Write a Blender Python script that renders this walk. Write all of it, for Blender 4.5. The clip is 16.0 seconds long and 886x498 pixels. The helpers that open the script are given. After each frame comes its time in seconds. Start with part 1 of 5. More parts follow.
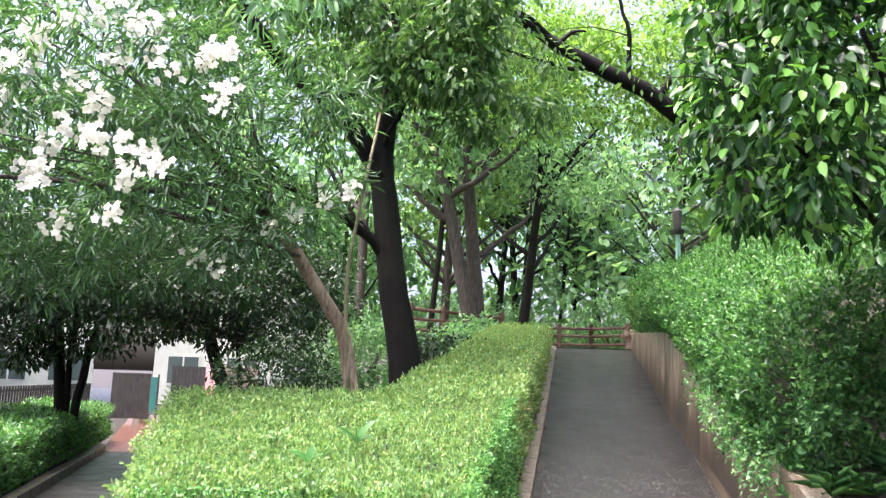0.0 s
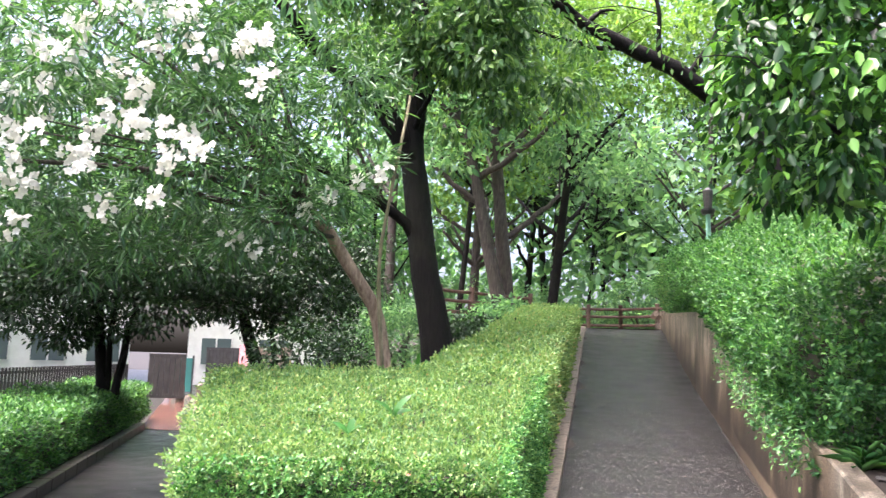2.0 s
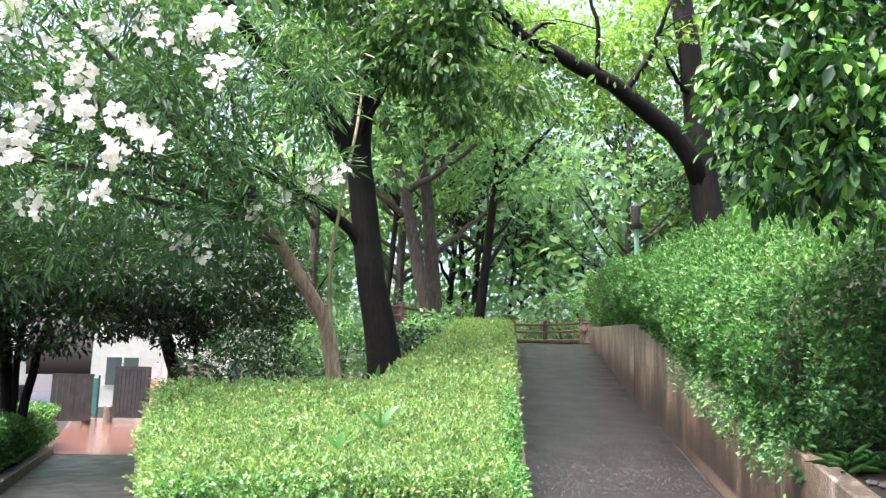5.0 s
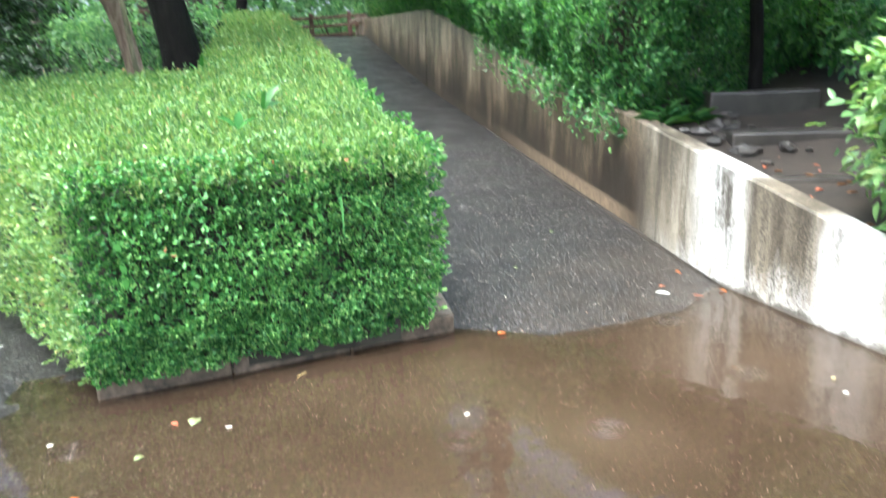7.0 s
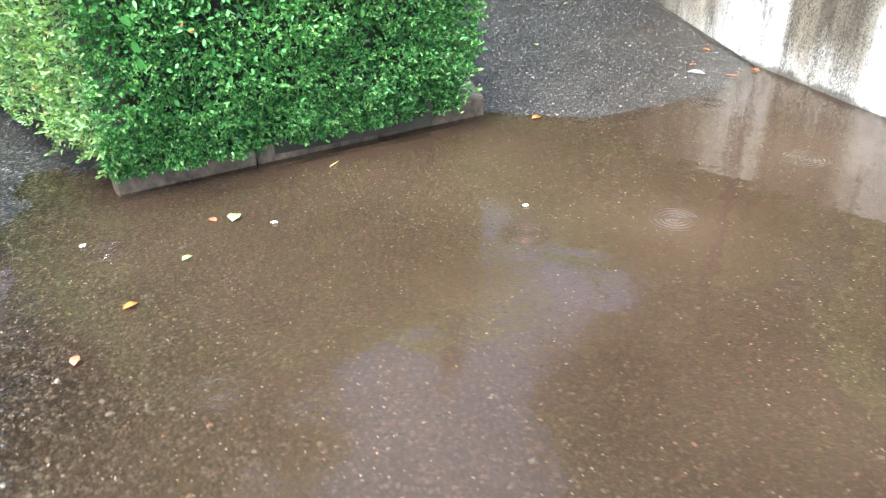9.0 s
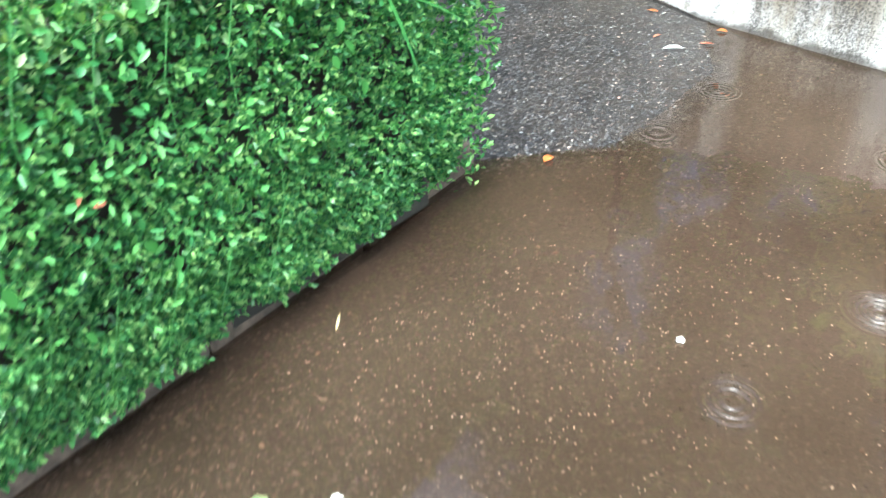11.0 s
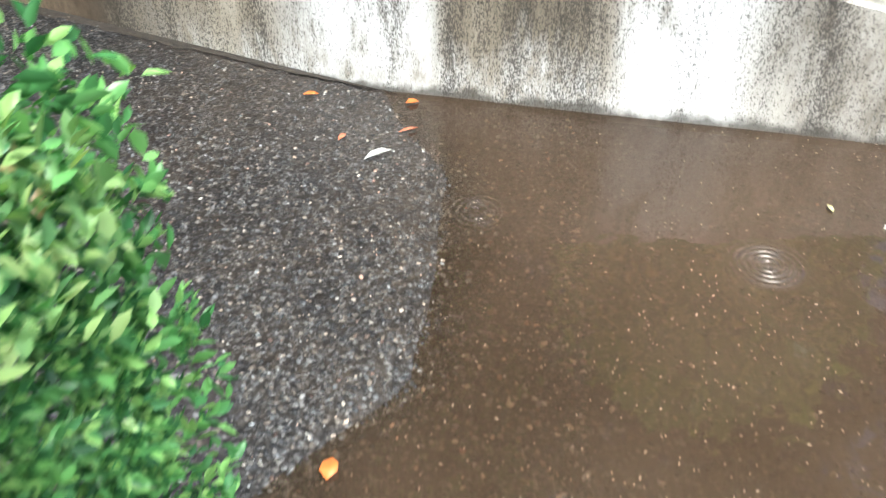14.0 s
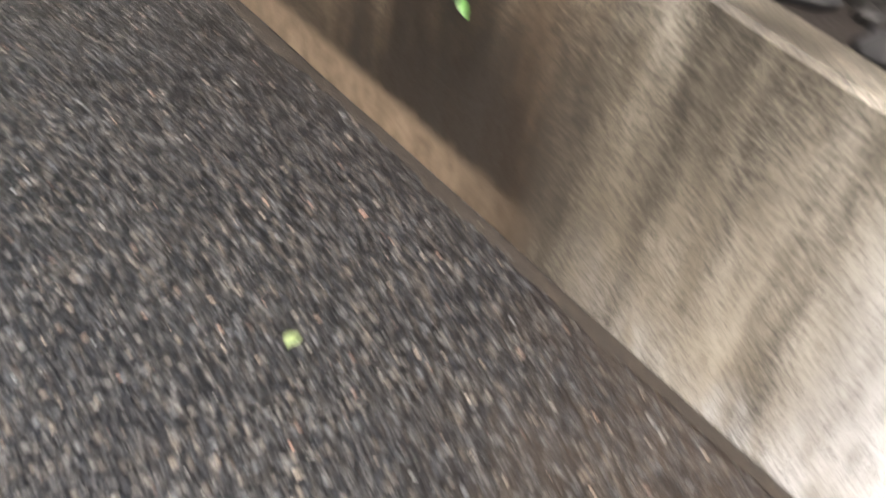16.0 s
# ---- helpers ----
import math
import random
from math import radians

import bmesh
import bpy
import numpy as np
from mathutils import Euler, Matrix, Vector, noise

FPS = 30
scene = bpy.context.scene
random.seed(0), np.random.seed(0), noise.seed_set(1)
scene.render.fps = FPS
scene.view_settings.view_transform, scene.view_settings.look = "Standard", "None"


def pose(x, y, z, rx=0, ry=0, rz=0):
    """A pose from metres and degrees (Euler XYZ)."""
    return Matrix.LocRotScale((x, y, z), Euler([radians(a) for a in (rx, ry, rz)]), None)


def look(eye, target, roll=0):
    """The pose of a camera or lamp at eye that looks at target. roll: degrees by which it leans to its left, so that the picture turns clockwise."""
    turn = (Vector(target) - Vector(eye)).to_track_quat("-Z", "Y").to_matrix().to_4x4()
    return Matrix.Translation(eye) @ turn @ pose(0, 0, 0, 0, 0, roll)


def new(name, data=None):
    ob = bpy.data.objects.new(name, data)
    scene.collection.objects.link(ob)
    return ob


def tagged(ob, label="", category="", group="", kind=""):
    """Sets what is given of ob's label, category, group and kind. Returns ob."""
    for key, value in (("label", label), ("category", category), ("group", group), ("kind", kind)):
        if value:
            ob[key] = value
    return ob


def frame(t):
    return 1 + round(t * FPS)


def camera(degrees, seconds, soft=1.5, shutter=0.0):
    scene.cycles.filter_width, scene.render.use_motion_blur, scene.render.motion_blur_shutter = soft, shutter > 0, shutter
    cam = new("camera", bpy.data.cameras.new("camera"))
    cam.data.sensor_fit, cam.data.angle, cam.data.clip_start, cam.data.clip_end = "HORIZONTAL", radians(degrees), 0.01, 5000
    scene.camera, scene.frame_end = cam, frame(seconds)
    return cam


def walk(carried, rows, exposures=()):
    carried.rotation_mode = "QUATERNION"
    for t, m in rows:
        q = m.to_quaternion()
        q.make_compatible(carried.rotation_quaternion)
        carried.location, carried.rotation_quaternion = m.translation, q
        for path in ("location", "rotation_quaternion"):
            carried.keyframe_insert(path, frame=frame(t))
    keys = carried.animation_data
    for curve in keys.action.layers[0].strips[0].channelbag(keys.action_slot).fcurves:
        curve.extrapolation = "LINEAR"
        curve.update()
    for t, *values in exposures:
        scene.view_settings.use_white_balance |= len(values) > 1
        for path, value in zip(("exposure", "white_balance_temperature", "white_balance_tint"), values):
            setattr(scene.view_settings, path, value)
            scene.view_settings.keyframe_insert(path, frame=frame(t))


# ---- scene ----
cam = camera(60.2, 16.0, soft=1.3, shutter=0.4)
ROWS = [
    (0.0, 0.029, -0.006, 1.59, 99.55, -1.71, 0.23),
    (0.5, 0.036, -0.094, 1.521, 98.43, -1.7, 0.72),
    (1.0, -0.029, -0.117, 1.567, 97.81, -1.8, 1.86),
    (1.5, -0.03, -0.131, 1.549, 97.86, -1.82, 3.32),
    (2.0, -0.009, -0.119, 1.55, 98.17, -1.67, 2.31),
    (2.5, -0.005, -0.103, 1.562, 98.74, -1.22, -0.73),
    (3.0, -0.016, -0.1, 1.56, 99.91, -1.12, -1.08),
    (5.5, -0.686, 0.25, 1.465, 99.41, -0.59, -7.05),
    (6, -0.899, 0.287, 1.457, 92.81, 0.3, -11.57),
    (6.5, -1.067, 0.432, 1.37, 85.99, 1.1, -16.98),
    (7, -1.241, 0.397, 1.324, 77.42, 2.05, -22.93),
    (7.5, -1.325, 0.341, 1.302, 70.42, 1.6, -25.72),
    (8, -1.379, 0.356, 1.256, 65.82, 1.0, -23.97),
    (10.5, -1.691, 2.066, 1.359, 54.77, 2.12, -40.74),
    (11, -1.538, 2.466, 1.358, 54.22, 2.27, -48.76),
    (11.5, -1.43, 2.847, 1.338, 54.0, 2.27, -58.21),
    (12, -1.217, 3.074, 1.315, 53.71, 2.74, -66.4),
    (12.5, -1.041, 3.266, 1.303, 53.14, 3.04, -75.13),
    (13, -0.849, 3.287, 1.284, 52.35, 2.77, -81.3),
    (13.5, -0.63, 3.356, 1.262, 51.72, 2.28, -83.63),
    (14, -0.389, 3.459, 1.268, 51.71, 1.33, -83.63),
    (14.5, 0.005, 3.452, 1.093, 50.97, -0.0, -80.96),
    (15.0, 0.44, 3.458, 1.009, 47.26, -1.32, -75.48),
    (15.5, 0.63, 3.781, 1.058, 48.48, -4.65, -64.65),
    (16.0, 0.842, 4.302, 1.25, 55.62, -6.76, -49.71),
]
EXPOSURES = [(0.0, 2.65, 6250, 19), (5.4, 2.65, 6200, 16), (5.95, 2.62, 5650, -4), (6.5, 2.6, 5600, -3), (7.2, 2.6, 5750, 1), (8.2, 2.65, 5700, 2), (11.5, 2.42, 5350, -3), (13.5, 2.1, 5500, -3), (14.5, 2.0, 6200, 5), (15.2, 1.95, 6400, 9), (16.0, 2.0, 6400, 9)]
walk(cam, [(t, pose(x, y, z, rx, ry, rz)) for t, x, y, z, rx, ry, rz in ROWS], EXPOSURES)

# ---- light: overcast, rainy sky and a very wide weak sun ----
world = bpy.data.worlds.new("overcast_sky")
scene.world = world
world.use_nodes = True
wn = world.node_tree.nodes
sky = wn.new("ShaderNodeTexSky")
sky.sky_type = "NISHITA"
sky.sun_disc = False
sky.sun_elevation, sky.sun_rotation = radians(69), radians(-122)
sky.air_density, sky.dust_density, sky.ozone_density = 0.7, 9.0, 0.6
world.node_tree.links.new(sky.outputs[0], wn["Background"].inputs[0])
wn["Background"].inputs[1].default_value = 0.15
sun = new("sun", bpy.data.lights.new("sun", "SUN"))
sun.data.energy, sun.data.angle, sun.data.color = 0.9, radians(40), (1.0, 0.97, 0.92)
sun.matrix_world = look((-8, -5, 25), (0, 0, 0))


# ---- materials ----
class Mat:
    """A node material with short calls to add and wire nodes."""

    def __init__(self, name, rough=0.6, metal=0.0, spec=0.5):
        self.m = bpy.data.materials.new(name)
        self.m.use_nodes = True
        self.t = self.m.node_tree
        self.b = self.t.nodes["Principled BSDF"]
        self.b.inputs["Roughness"].default_value = rough
        self.b.inputs["Metallic"].default_value = metal
        self.b.inputs["Specular IOR Level"].default_value = spec
        self.out = self.t.nodes["Material Output"]

    def n(self, kind, **sets):
        node = self.t.nodes.new("ShaderNode" + kind)
        for key, value in sets.items():
            if key in node.inputs:
                node.inputs[key].default_value = value
            else:
                setattr(node, key, value)
        return node

    def l(self, a, b):
        self.t.links.new(a, b)
        return self

    def where(self, sx=1.0, sy=1.0, sz=1.0, rz=0.0):
        mp = self.n("Mapping")
        mp.inputs["Scale"].default_value = (sx, sy, sz)
        mp.inputs["Rotation"].default_value = (0, 0, rz)
        self.l(self.n("NewGeometry").outputs["Position"], mp.inputs["Vector"])
        return mp.outputs["Vector"]

    def noise(self, scale, detail=4.0, at=None, rough=0.55):
        nz = self.n("TexNoise", Scale=scale, Detail=detail, Roughness=rough)
        self.l(at or self.where(), nz.inputs["Vector"])
        return nz.outputs["Fac"]

    def ramp(self, fac, stops):
        r = self.n("ValToRGB")
        el = r.color_ramp.elements
        while len(el) < len(stops):
            el.new(0.5)
        for e, (p, c) in zip(el, stops):
            e.position = p
            e.color = (*c, 1.0) if len(c) == 3 else c
        self.l(fac, r.inputs["Fac"])
        return r.outputs["Color"]

    def mix(self, fac, a, b, how="MIX"):
        x = self.n("MixRGB", blend_type=how)
        for v, s in ((fac, "Fac"), (a, "Color1"), (b, "Color2")):
            if isinstance(v, bpy.types.NodeSocket):
                self.l(v, x.inputs[s])
            else:
                x.inputs[s].default_value = v if s == "Fac" else (*v, 1.0)
        return x.outputs["Color"]

    def math(self, op, a, b=0.0):
        x = self.n("Math", operation=op)
        for i, v in enumerate((a, b)):
            if isinstance(v, bpy.types.NodeSocket):
                self.l(v, x.inputs[i])
            else:
                x.inputs[i].default_value = v
        return x.outputs[0]

    def color(self, c):
        if isinstance(c, bpy.types.NodeSocket):
            self.l(c, self.b.inputs["Base Color"])
        else:
            self.b.inputs["Base Color"].default_value = (*c, 1.0)
        return self

    def rough(self, r):
        self.l(r, self.b.inputs["Roughness"])
        return self

    def bump(self, h, strength=0.4, dist=0.01):
        bp = self.n("Bump", Strength=strength, Distance=dist)
        self.l(h, bp.inputs["Height"])
        self.l(bp.outputs["Normal"], self.b.inputs["Normal"])
        return self


def foliage(name, stops, rough=0.35, through_light=0.35, glow=(1.25, 1.35, 0.5)):
    """Leaves: colour by leaf, gloss of a wet cuticle, and light that shines through."""
    m = Mat(name, rough, 0.0, 0.36)
    c = m.ramp(m.n("NewGeometry").outputs["Random Per Island"], stops)
    c = m.mix(0.35, c, m.ramp(m.noise(2.2, 2.0), [(0.3, (0.55, 0.6, 0.55)), (0.7, (1.25, 1.2, 1.0))]), "MULTIPLY")
    m.color(c)
    tr = m.n("BsdfTranslucent")
    m.l(m.mix(1.0, c, glow, "MULTIPLY"), tr.inputs["Color"])
    mx = m.n("MixShader", Fac=through_light)
    m.l(m.b.outputs[0], mx.inputs[1]).l(tr.outputs[0], mx.inputs[2]).l(mx.outputs[0], m.out.inputs["Surface"])
    return m.m


def bark(name, dark, light, rough=0.55):
    m = Mat(name, rough, 0.0, 0.2)
    n1 = m.noise(9.0, 6.0, m.where(2.6, 2.6, 0.5), 0.65)
    n2 = m.noise(1.3, 3.0)
    c = m.ramp(n1, [(0.32, dark), (0.7, light)])
    c = m.mix(m.ramp(n2, [(0.5, (0, 0, 0)), (0.8, (0.35, 0.35, 0.35))]), c, (0.035, 0.04, 0.02))
    m.color(c).bump(n1, 0.9, 0.03)
    return m.m


def plain(name, c1, c2, scale=8.0, rough=0.6, metal=0.0, bump=0.15):
    m = Mat(name, rough, metal)
    n = m.noise(scale, 5.0)
    m.color(m.ramp(n, [(0.3, c1), (0.7, c2)])).bump(m.noise(scale * 9, 3.0), bump, 0.004)
    return m.m


def asphalt(name, wet=0.3):
    """Worn asphalt with the pale aggregate showing, wet, with silt washed over its low foot."""
    m = Mat(name, wet, 0.0, 0.26)
    wv = m.n("TexNoise", Scale=60.0, Detail=2.0)
    m.l(m.where(), wv.inputs["Vector"])
    at = m.mix(0.012, m.where(), wv.outputs["Color"], "ADD")
    v = m.n("TexVoronoi", Scale=82.0)
    m.l(at, v.inputs["Vector"])
    sep = m.n("SeparateColor")
    m.l(v.outputs["Color"], sep.inputs["Color"])
    stone = m.ramp(sep.outputs["Red"], [(0.0, (0.006, 0.006, 0.0075)), (0.45, (0.014, 0.014, 0.0162)), (0.75, (0.031, 0.0305, 0.031)), (0.9, (0.075, 0.072, 0.066)), (1.0, (0.16, 0.153, 0.14))])
    tint = m.ramp(sep.outputs["Green"], [(0.2, (0.86, 0.95, 1.12)), (0.5, (1, 1, 1)), (0.85, (1.08, 0.98, 0.9))])
    gap = m.ramp(v.outputs["Distance"], [(0.3, (1, 1, 1)), (0.62, (0.3, 0.29, 0.29))])
    c = m.mix(1.0, m.mix(1.0, stone, tint, "MULTIPLY"), gap, "MULTIPLY")
    c = m.mix(0.7, c, m.ramp(m.noise(1.4, 5.0), [(0.3, (0.68, 0.68, 0.7)), (0.75, (1.15, 1.14, 1.12))]), "MULTIPLY")
    xyz = m.n("SeparateXYZ")
    m.l(m.n("NewGeometry").outputs["Position"], xyz.inputs["Vector"])
    foot = m.math("ADD", m.math("SUBTRACT", xyz.outputs["Y"], m.math("MULTIPLY", xyz.outputs["X"], 0.55)), m.math("MULTIPLY", m.noise(2.6, 5.0), 2.2))
    silt = m.ramp(m.math("DIVIDE", foot, 10.0), [(0.4, (0.8, 0.8, 0.8)), (0.52, (0.0, 0.0, 0.0))])
    c = m.mix(m.mix(1.0, silt, m.ramp(m.noise(30.0, 5.0, None, 0.7), [(0.35, (0.1, 0.1, 0.1)), (0.65, (0.8, 0.8, 0.8))]), "MULTIPLY"), c, (0.05, 0.036, 0.024))
    chips = m.noise(58.0, 3.0, None, 0.8)
    c = m.mix(m.ramp(chips, [(0.56, (0, 0, 0)), (0.66, (0.75, 0.75, 0.75))]), c, (0.11, 0.108, 0.108))
    c = m.mix(m.ramp(chips, [(0.3, (0.8, 0.8, 0.8)), (0.42, (0, 0, 0))]), c, (0.006, 0.006, 0.007))
    m.color(c).bump(gap, 0.4, 0.005)
    m.rough(m.ramp(m.noise(3.0, 4.0), [(0.35, (0.32, 0.32, 0.32)), (0.7, (0.5, 0.5, 0.5))]))
    return m.m


def muddy_water():
    """Shallow brown rain water over asphalt, ringed by drops."""
    m = Mat("muddy_water", 0.3)
    dirt = m.n("BsdfDiffuse")
    m.l(m.ramp(m.noise(1.1, 4.0), [(0.3, (0.033, 0.0212, 0.013)), (0.75, (0.066, 0.045, 0.0295))]), dirt.inputs["Color"])
    clear = m.n("BsdfTransparent")
    clear.inputs["Color"].default_value = (0.9, 0.82, 0.72, 1)
    body = m.n("MixShader")
    # the deeper the water, the murkier
    deep = m.n("Attribute", attribute_name="depth")
    deep = m.math("ADD", m.math("MULTIPLY", deep.outputs["Fac"], 25.0), m.math("MULTIPLY", m.math("SUBTRACT", m.noise(3.2, 5.0), 0.5), 0.22))
    m.l(m.ramp(deep, [(0.0, (0.0, 0.0, 0.0)), (0.15, (0.26, 0.26, 0.26)), (0.45, (0.55, 0.55, 0.55)), (1.0, (0.86, 0.86, 0.86))]), body.inputs[0])
    m.l(clear.outputs[0], body.inputs[1]).l(dirt.outputs[0], body.inputs[2])
    gloss = m.n("BsdfGlossy", Roughness=0.03)
    fres = m.n("Fresnel", IOR=1.48)
    mx = m.n("MixShader")
    m.l(fres.outputs[0], mx.inputs[0]).l(body.outputs[0], mx.inputs[1]).l(gloss.outputs[0], mx.inputs[2])
    v = m.n("TexVoronoi", Scale=2.2)
    m.l(m.where(), v.inputs["Vector"])
    d = v.outputs["Distance"]
    ring = m.math("MULTIPLY", m.math("SINE", m.math("MULTIPLY", d, 150.0)), m.ramp(d, [(0.08, (1, 1, 1)), (0.24, (0, 0, 0))]))
    h = m.math("ADD", m.math("MULTIPLY", ring, 0.75), m.math("MULTIPLY", m.noise(6.0, 2.0), 0.6))
    bp = m.n("Bump", Strength=0.6, Distance=0.008)
    m.l(h, bp.inputs["Height"]).l(bp.outputs["Normal"], gloss.inputs["Normal"]).l(bp.outputs["Normal"], fres.inputs["Normal"])
    m.l(mx.outputs[0], m.out.inputs["Surface"])
    return m.m


def stained_concrete():
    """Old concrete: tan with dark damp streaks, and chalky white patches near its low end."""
    m = Mat("stained_concrete", 0.5)
    xyz = m.n("SeparateXYZ")
    m.l(m.n("NewGeometry").outputs["Position"], xyz.inputs["Vector"])
    y, z = xyz.outputs["Y"], xyz.outputs["Z"]
    wob = m.noise(2.5, 3.0, m.where(1, 1, 0.25))
    yw = m.math("ADD", y, m.math("MULTIPLY", m.math("SUBTRACT", wob, 0.5), 0.35))
    run = m.math("DIVIDE", yw, 20.0)
    streak = m.math("ADD", m.math("MULTIPLY", m.noise(5.5, 6.0, m.where(1.0, 1.0, 0.2), 0.7), 0.8), m.math("MULTIPLY", m.noise(1.6, 4.0, m.where(1.0, 1.0, 0.6)), 0.6))
    streak = m.math("SUBTRACT", streak, 0.2)
    fine = m.noise(26.0, 5.0, m.where(1.0, 1.0, 0.45), 0.75)
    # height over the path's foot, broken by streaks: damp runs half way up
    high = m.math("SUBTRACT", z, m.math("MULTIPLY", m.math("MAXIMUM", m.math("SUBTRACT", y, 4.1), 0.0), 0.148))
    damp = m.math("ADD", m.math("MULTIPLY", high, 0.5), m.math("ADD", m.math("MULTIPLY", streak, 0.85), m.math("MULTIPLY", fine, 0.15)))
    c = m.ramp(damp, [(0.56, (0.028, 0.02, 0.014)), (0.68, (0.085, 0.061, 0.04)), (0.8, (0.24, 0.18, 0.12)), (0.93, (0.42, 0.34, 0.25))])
    cream = m.ramp(streak, [(0.3, (0.08, 0.065, 0.046)), (0.5, (0.21, 0.18, 0.135)), (0.7, (0.42, 0.38, 0.31))])
    near = m.ramp(run, [(0.244, (1, 1, 1)), (0.257, (0, 0, 0))])
    c = m.mix(near, c, cream)
    chalk = m.ramp(run, [(0.136, (0.28, 0.28, 0.28)), (0.143, (1, 1, 1)), (0.156, (1, 1, 1)), (0.161, (0, 0, 0)), (0.186, (0, 0, 0)), (0.193, (1, 1, 1)), (0.212, (1, 1, 1)), (0.222, (0, 0, 0))])
    chalk = m.mix(1.0, chalk, m.ramp(m.math("ADD", streak, m.math("MULTIPLY", fine, 0.35)), [(0.52, (0.1, 0.1, 0.1)), (0.68, (1, 1, 1))]), "MULTIPLY")
    c = m.mix(chalk, c, (0.62, 0.62, 0.61))
    # lime has run together along the foot of the near stretch
    foot = m.mix(1.0, m.ramp(m.math("ADD", high, m.math("MULTIPLY", m.math("SUBTRACT", streak, 0.5), 0.9)), [(0.06, (0.8, 0.8, 0.8)), (0.2, (0, 0, 0))]), m.ramp(run, [(0.13, (0, 0, 0)), (0.145, (1, 1, 1)), (0.225, (1, 1, 1)), (0.25, (0, 0, 0))]), "MULTIPLY")
    c = m.mix(foot, c, m.ramp(fine, [(0.35, (0.3, 0.27, 0.22)), (0.6, (0.6, 0.59, 0.57))]))
    speck = m.noise(170.0, 6.0, m.where(1.0, 1.0, 0.5), 0.75)
    drip = m.noise(6.5, 5.0, m.where(1.0, 1.0, 0.1), 0.7)
    speck = m.math("SUBTRACT", m.math("MULTIPLY", speck, 2.0), 0.5)
    black = m.math("ADD", m.math("ADD", speck, m.math("MULTIPLY", m.math("SUBTRACT", drip, 0.5), 0.9)), m.math("ADD", m.math("MULTIPLY", chalk, -0.2), m.math("MULTIPLY", high, 0.1)))
    c = m.mix(m.ramp(black, [(0.47, (0, 0, 0)), (0.54, (0.6, 0.6, 0.6)), (0.7, (0.92, 0.92, 0.92))]), c, (0.035, 0.03, 0.025))
    # a ragged tan band of old silt along the foot of the rising stretch
    low = m.math("ADD", high, m.math("MULTIPLY", m.math("SUBTRACT", fine, 0.5), 0.12))
    band = m.mix(1.0, m.ramp(low, [(0.1, (0.9, 0.9, 0.9)), (0.14, (0, 0, 0))]), m.ramp(run, [(0.25, (0, 0, 0)), (0.28, (0.9, 0.9, 0.9)), (0.33, (0.75, 0.75, 0.75)), (0.43, (0.08, 0.08, 0.08))]), "MULTIPLY")
    c = m.mix(band, c, m.ramp(fine, [(0.35, (0.14, 0.1, 0.065)), (0.65, (0.36, 0.27, 0.185))]))
    moss = m.ramp(m.math("ADD", z, m.math("MULTIPLY", m.noise(9.0, 4.0), 0.12)), [(0.07, (1, 1, 1)), (0.1, (0, 0, 0))])
    c = m.mix(m.mix(1.0, moss, (0.8, 0.8, 0.8), "MULTIPLY"), c, (0.04, 0.035, 0.028))
    m.color(c).bump(m.noise(45.0, 5.0), 0.5, 0.006)
    return m.m


GREEN_HEDGE = foliage("hedge_leaves", [(0, (0.0319, 0.107, 0.04)), (0.4, (0.0799, 0.219, 0.0737)), (0.75, (0.155, 0.352, 0.11)), (0.97, (0.297, 0.501, 0.168))], 0.24, 0.3, (1.1, 1.35, 0.6))
GREEN_SHOOT = foliage("shoot_leaves", [(0, (0.11, 0.22, 0.0789)), (0.6, (0.209, 0.34, 0.116)), (0.94, (0.325, 0.43, 0.171)), (1, (0.441, 0.27, 0.171))], 0.35, 0.34, (1.15, 1.25, 0.6))
GREEN_TOP = foliage("hedge_top_leaves", [(0, (0.0552, 0.137, 0.0554)), (0.4, (0.125, 0.255, 0.099)), (0.75, (0.211, 0.353, 0.135)), (0.97, (0.343, 0.451, 0.196))], 0.33, 0.32)
GREEN_AZALEA = foliage("azalea_leaves", [(0, (0.0195, 0.078, 0.0287)), (0.5, (0.061, 0.18, 0.0598)), (1, (0.183, 0.384, 0.115))], 0.28, 0.32)
GREEN_CAMELLIA = foliage("camellia_leaves", [(0.0, (0.009, 0.034, 0.014)), (0.5, (0.025, 0.08, 0.026)), (0.8, (0.08, 0.22, 0.045)), (1.0, (0.17, 0.38, 0.08))], 0.27, 0.28)
GREEN_OLEANDER = foliage("oleander_leaves", [(0, (0.0248, 0.0677, 0.0376)), (0.6, (0.0537, 0.131, 0.0644)), (1, (0.123, 0.243, 0.119))], 0.3, 0.35)
GREEN_CAMPHOR = foliage("camphor_leaves", [(0, (0.033, 0.09, 0.0378)), (0.6, (0.0825, 0.18, 0.0648)), (1, (0.198, 0.33, 0.119))], 0.35, 0.45, (1.15, 1.25, 0.6))
GREEN_DARK = foliage("dark_leaves", [(0.0, (0.008, 0.024, 0.012)), (0.7, (0.019, 0.05, 0.022)), (1.0, (0.045, 0.1, 0.04))], 0.35, 0.3)
GREEN_BRIGHT = foliage("maple_leaves", [(0, (0.076, 0.155, 0.048)), (0.6, (0.138, 0.26, 0.072)), (1, (0.237, 0.38, 0.12))], 0.45, 0.55)
GREEN_WOODS = foliage("woods_leaves", [(0, (0.0662, 0.157, 0.0927)), (0.6, (0.147, 0.304, 0.158)), (1, (0.285, 0.477, 0.252))], 0.45, 0.55, (1.15, 1.2, 0.65))
GRASS = foliage("grass_blades", [(0.0, (0.035, 0.13, 0.03)), (1.0, (0.08, 0.24, 0.05))], 0.3, 0.35)
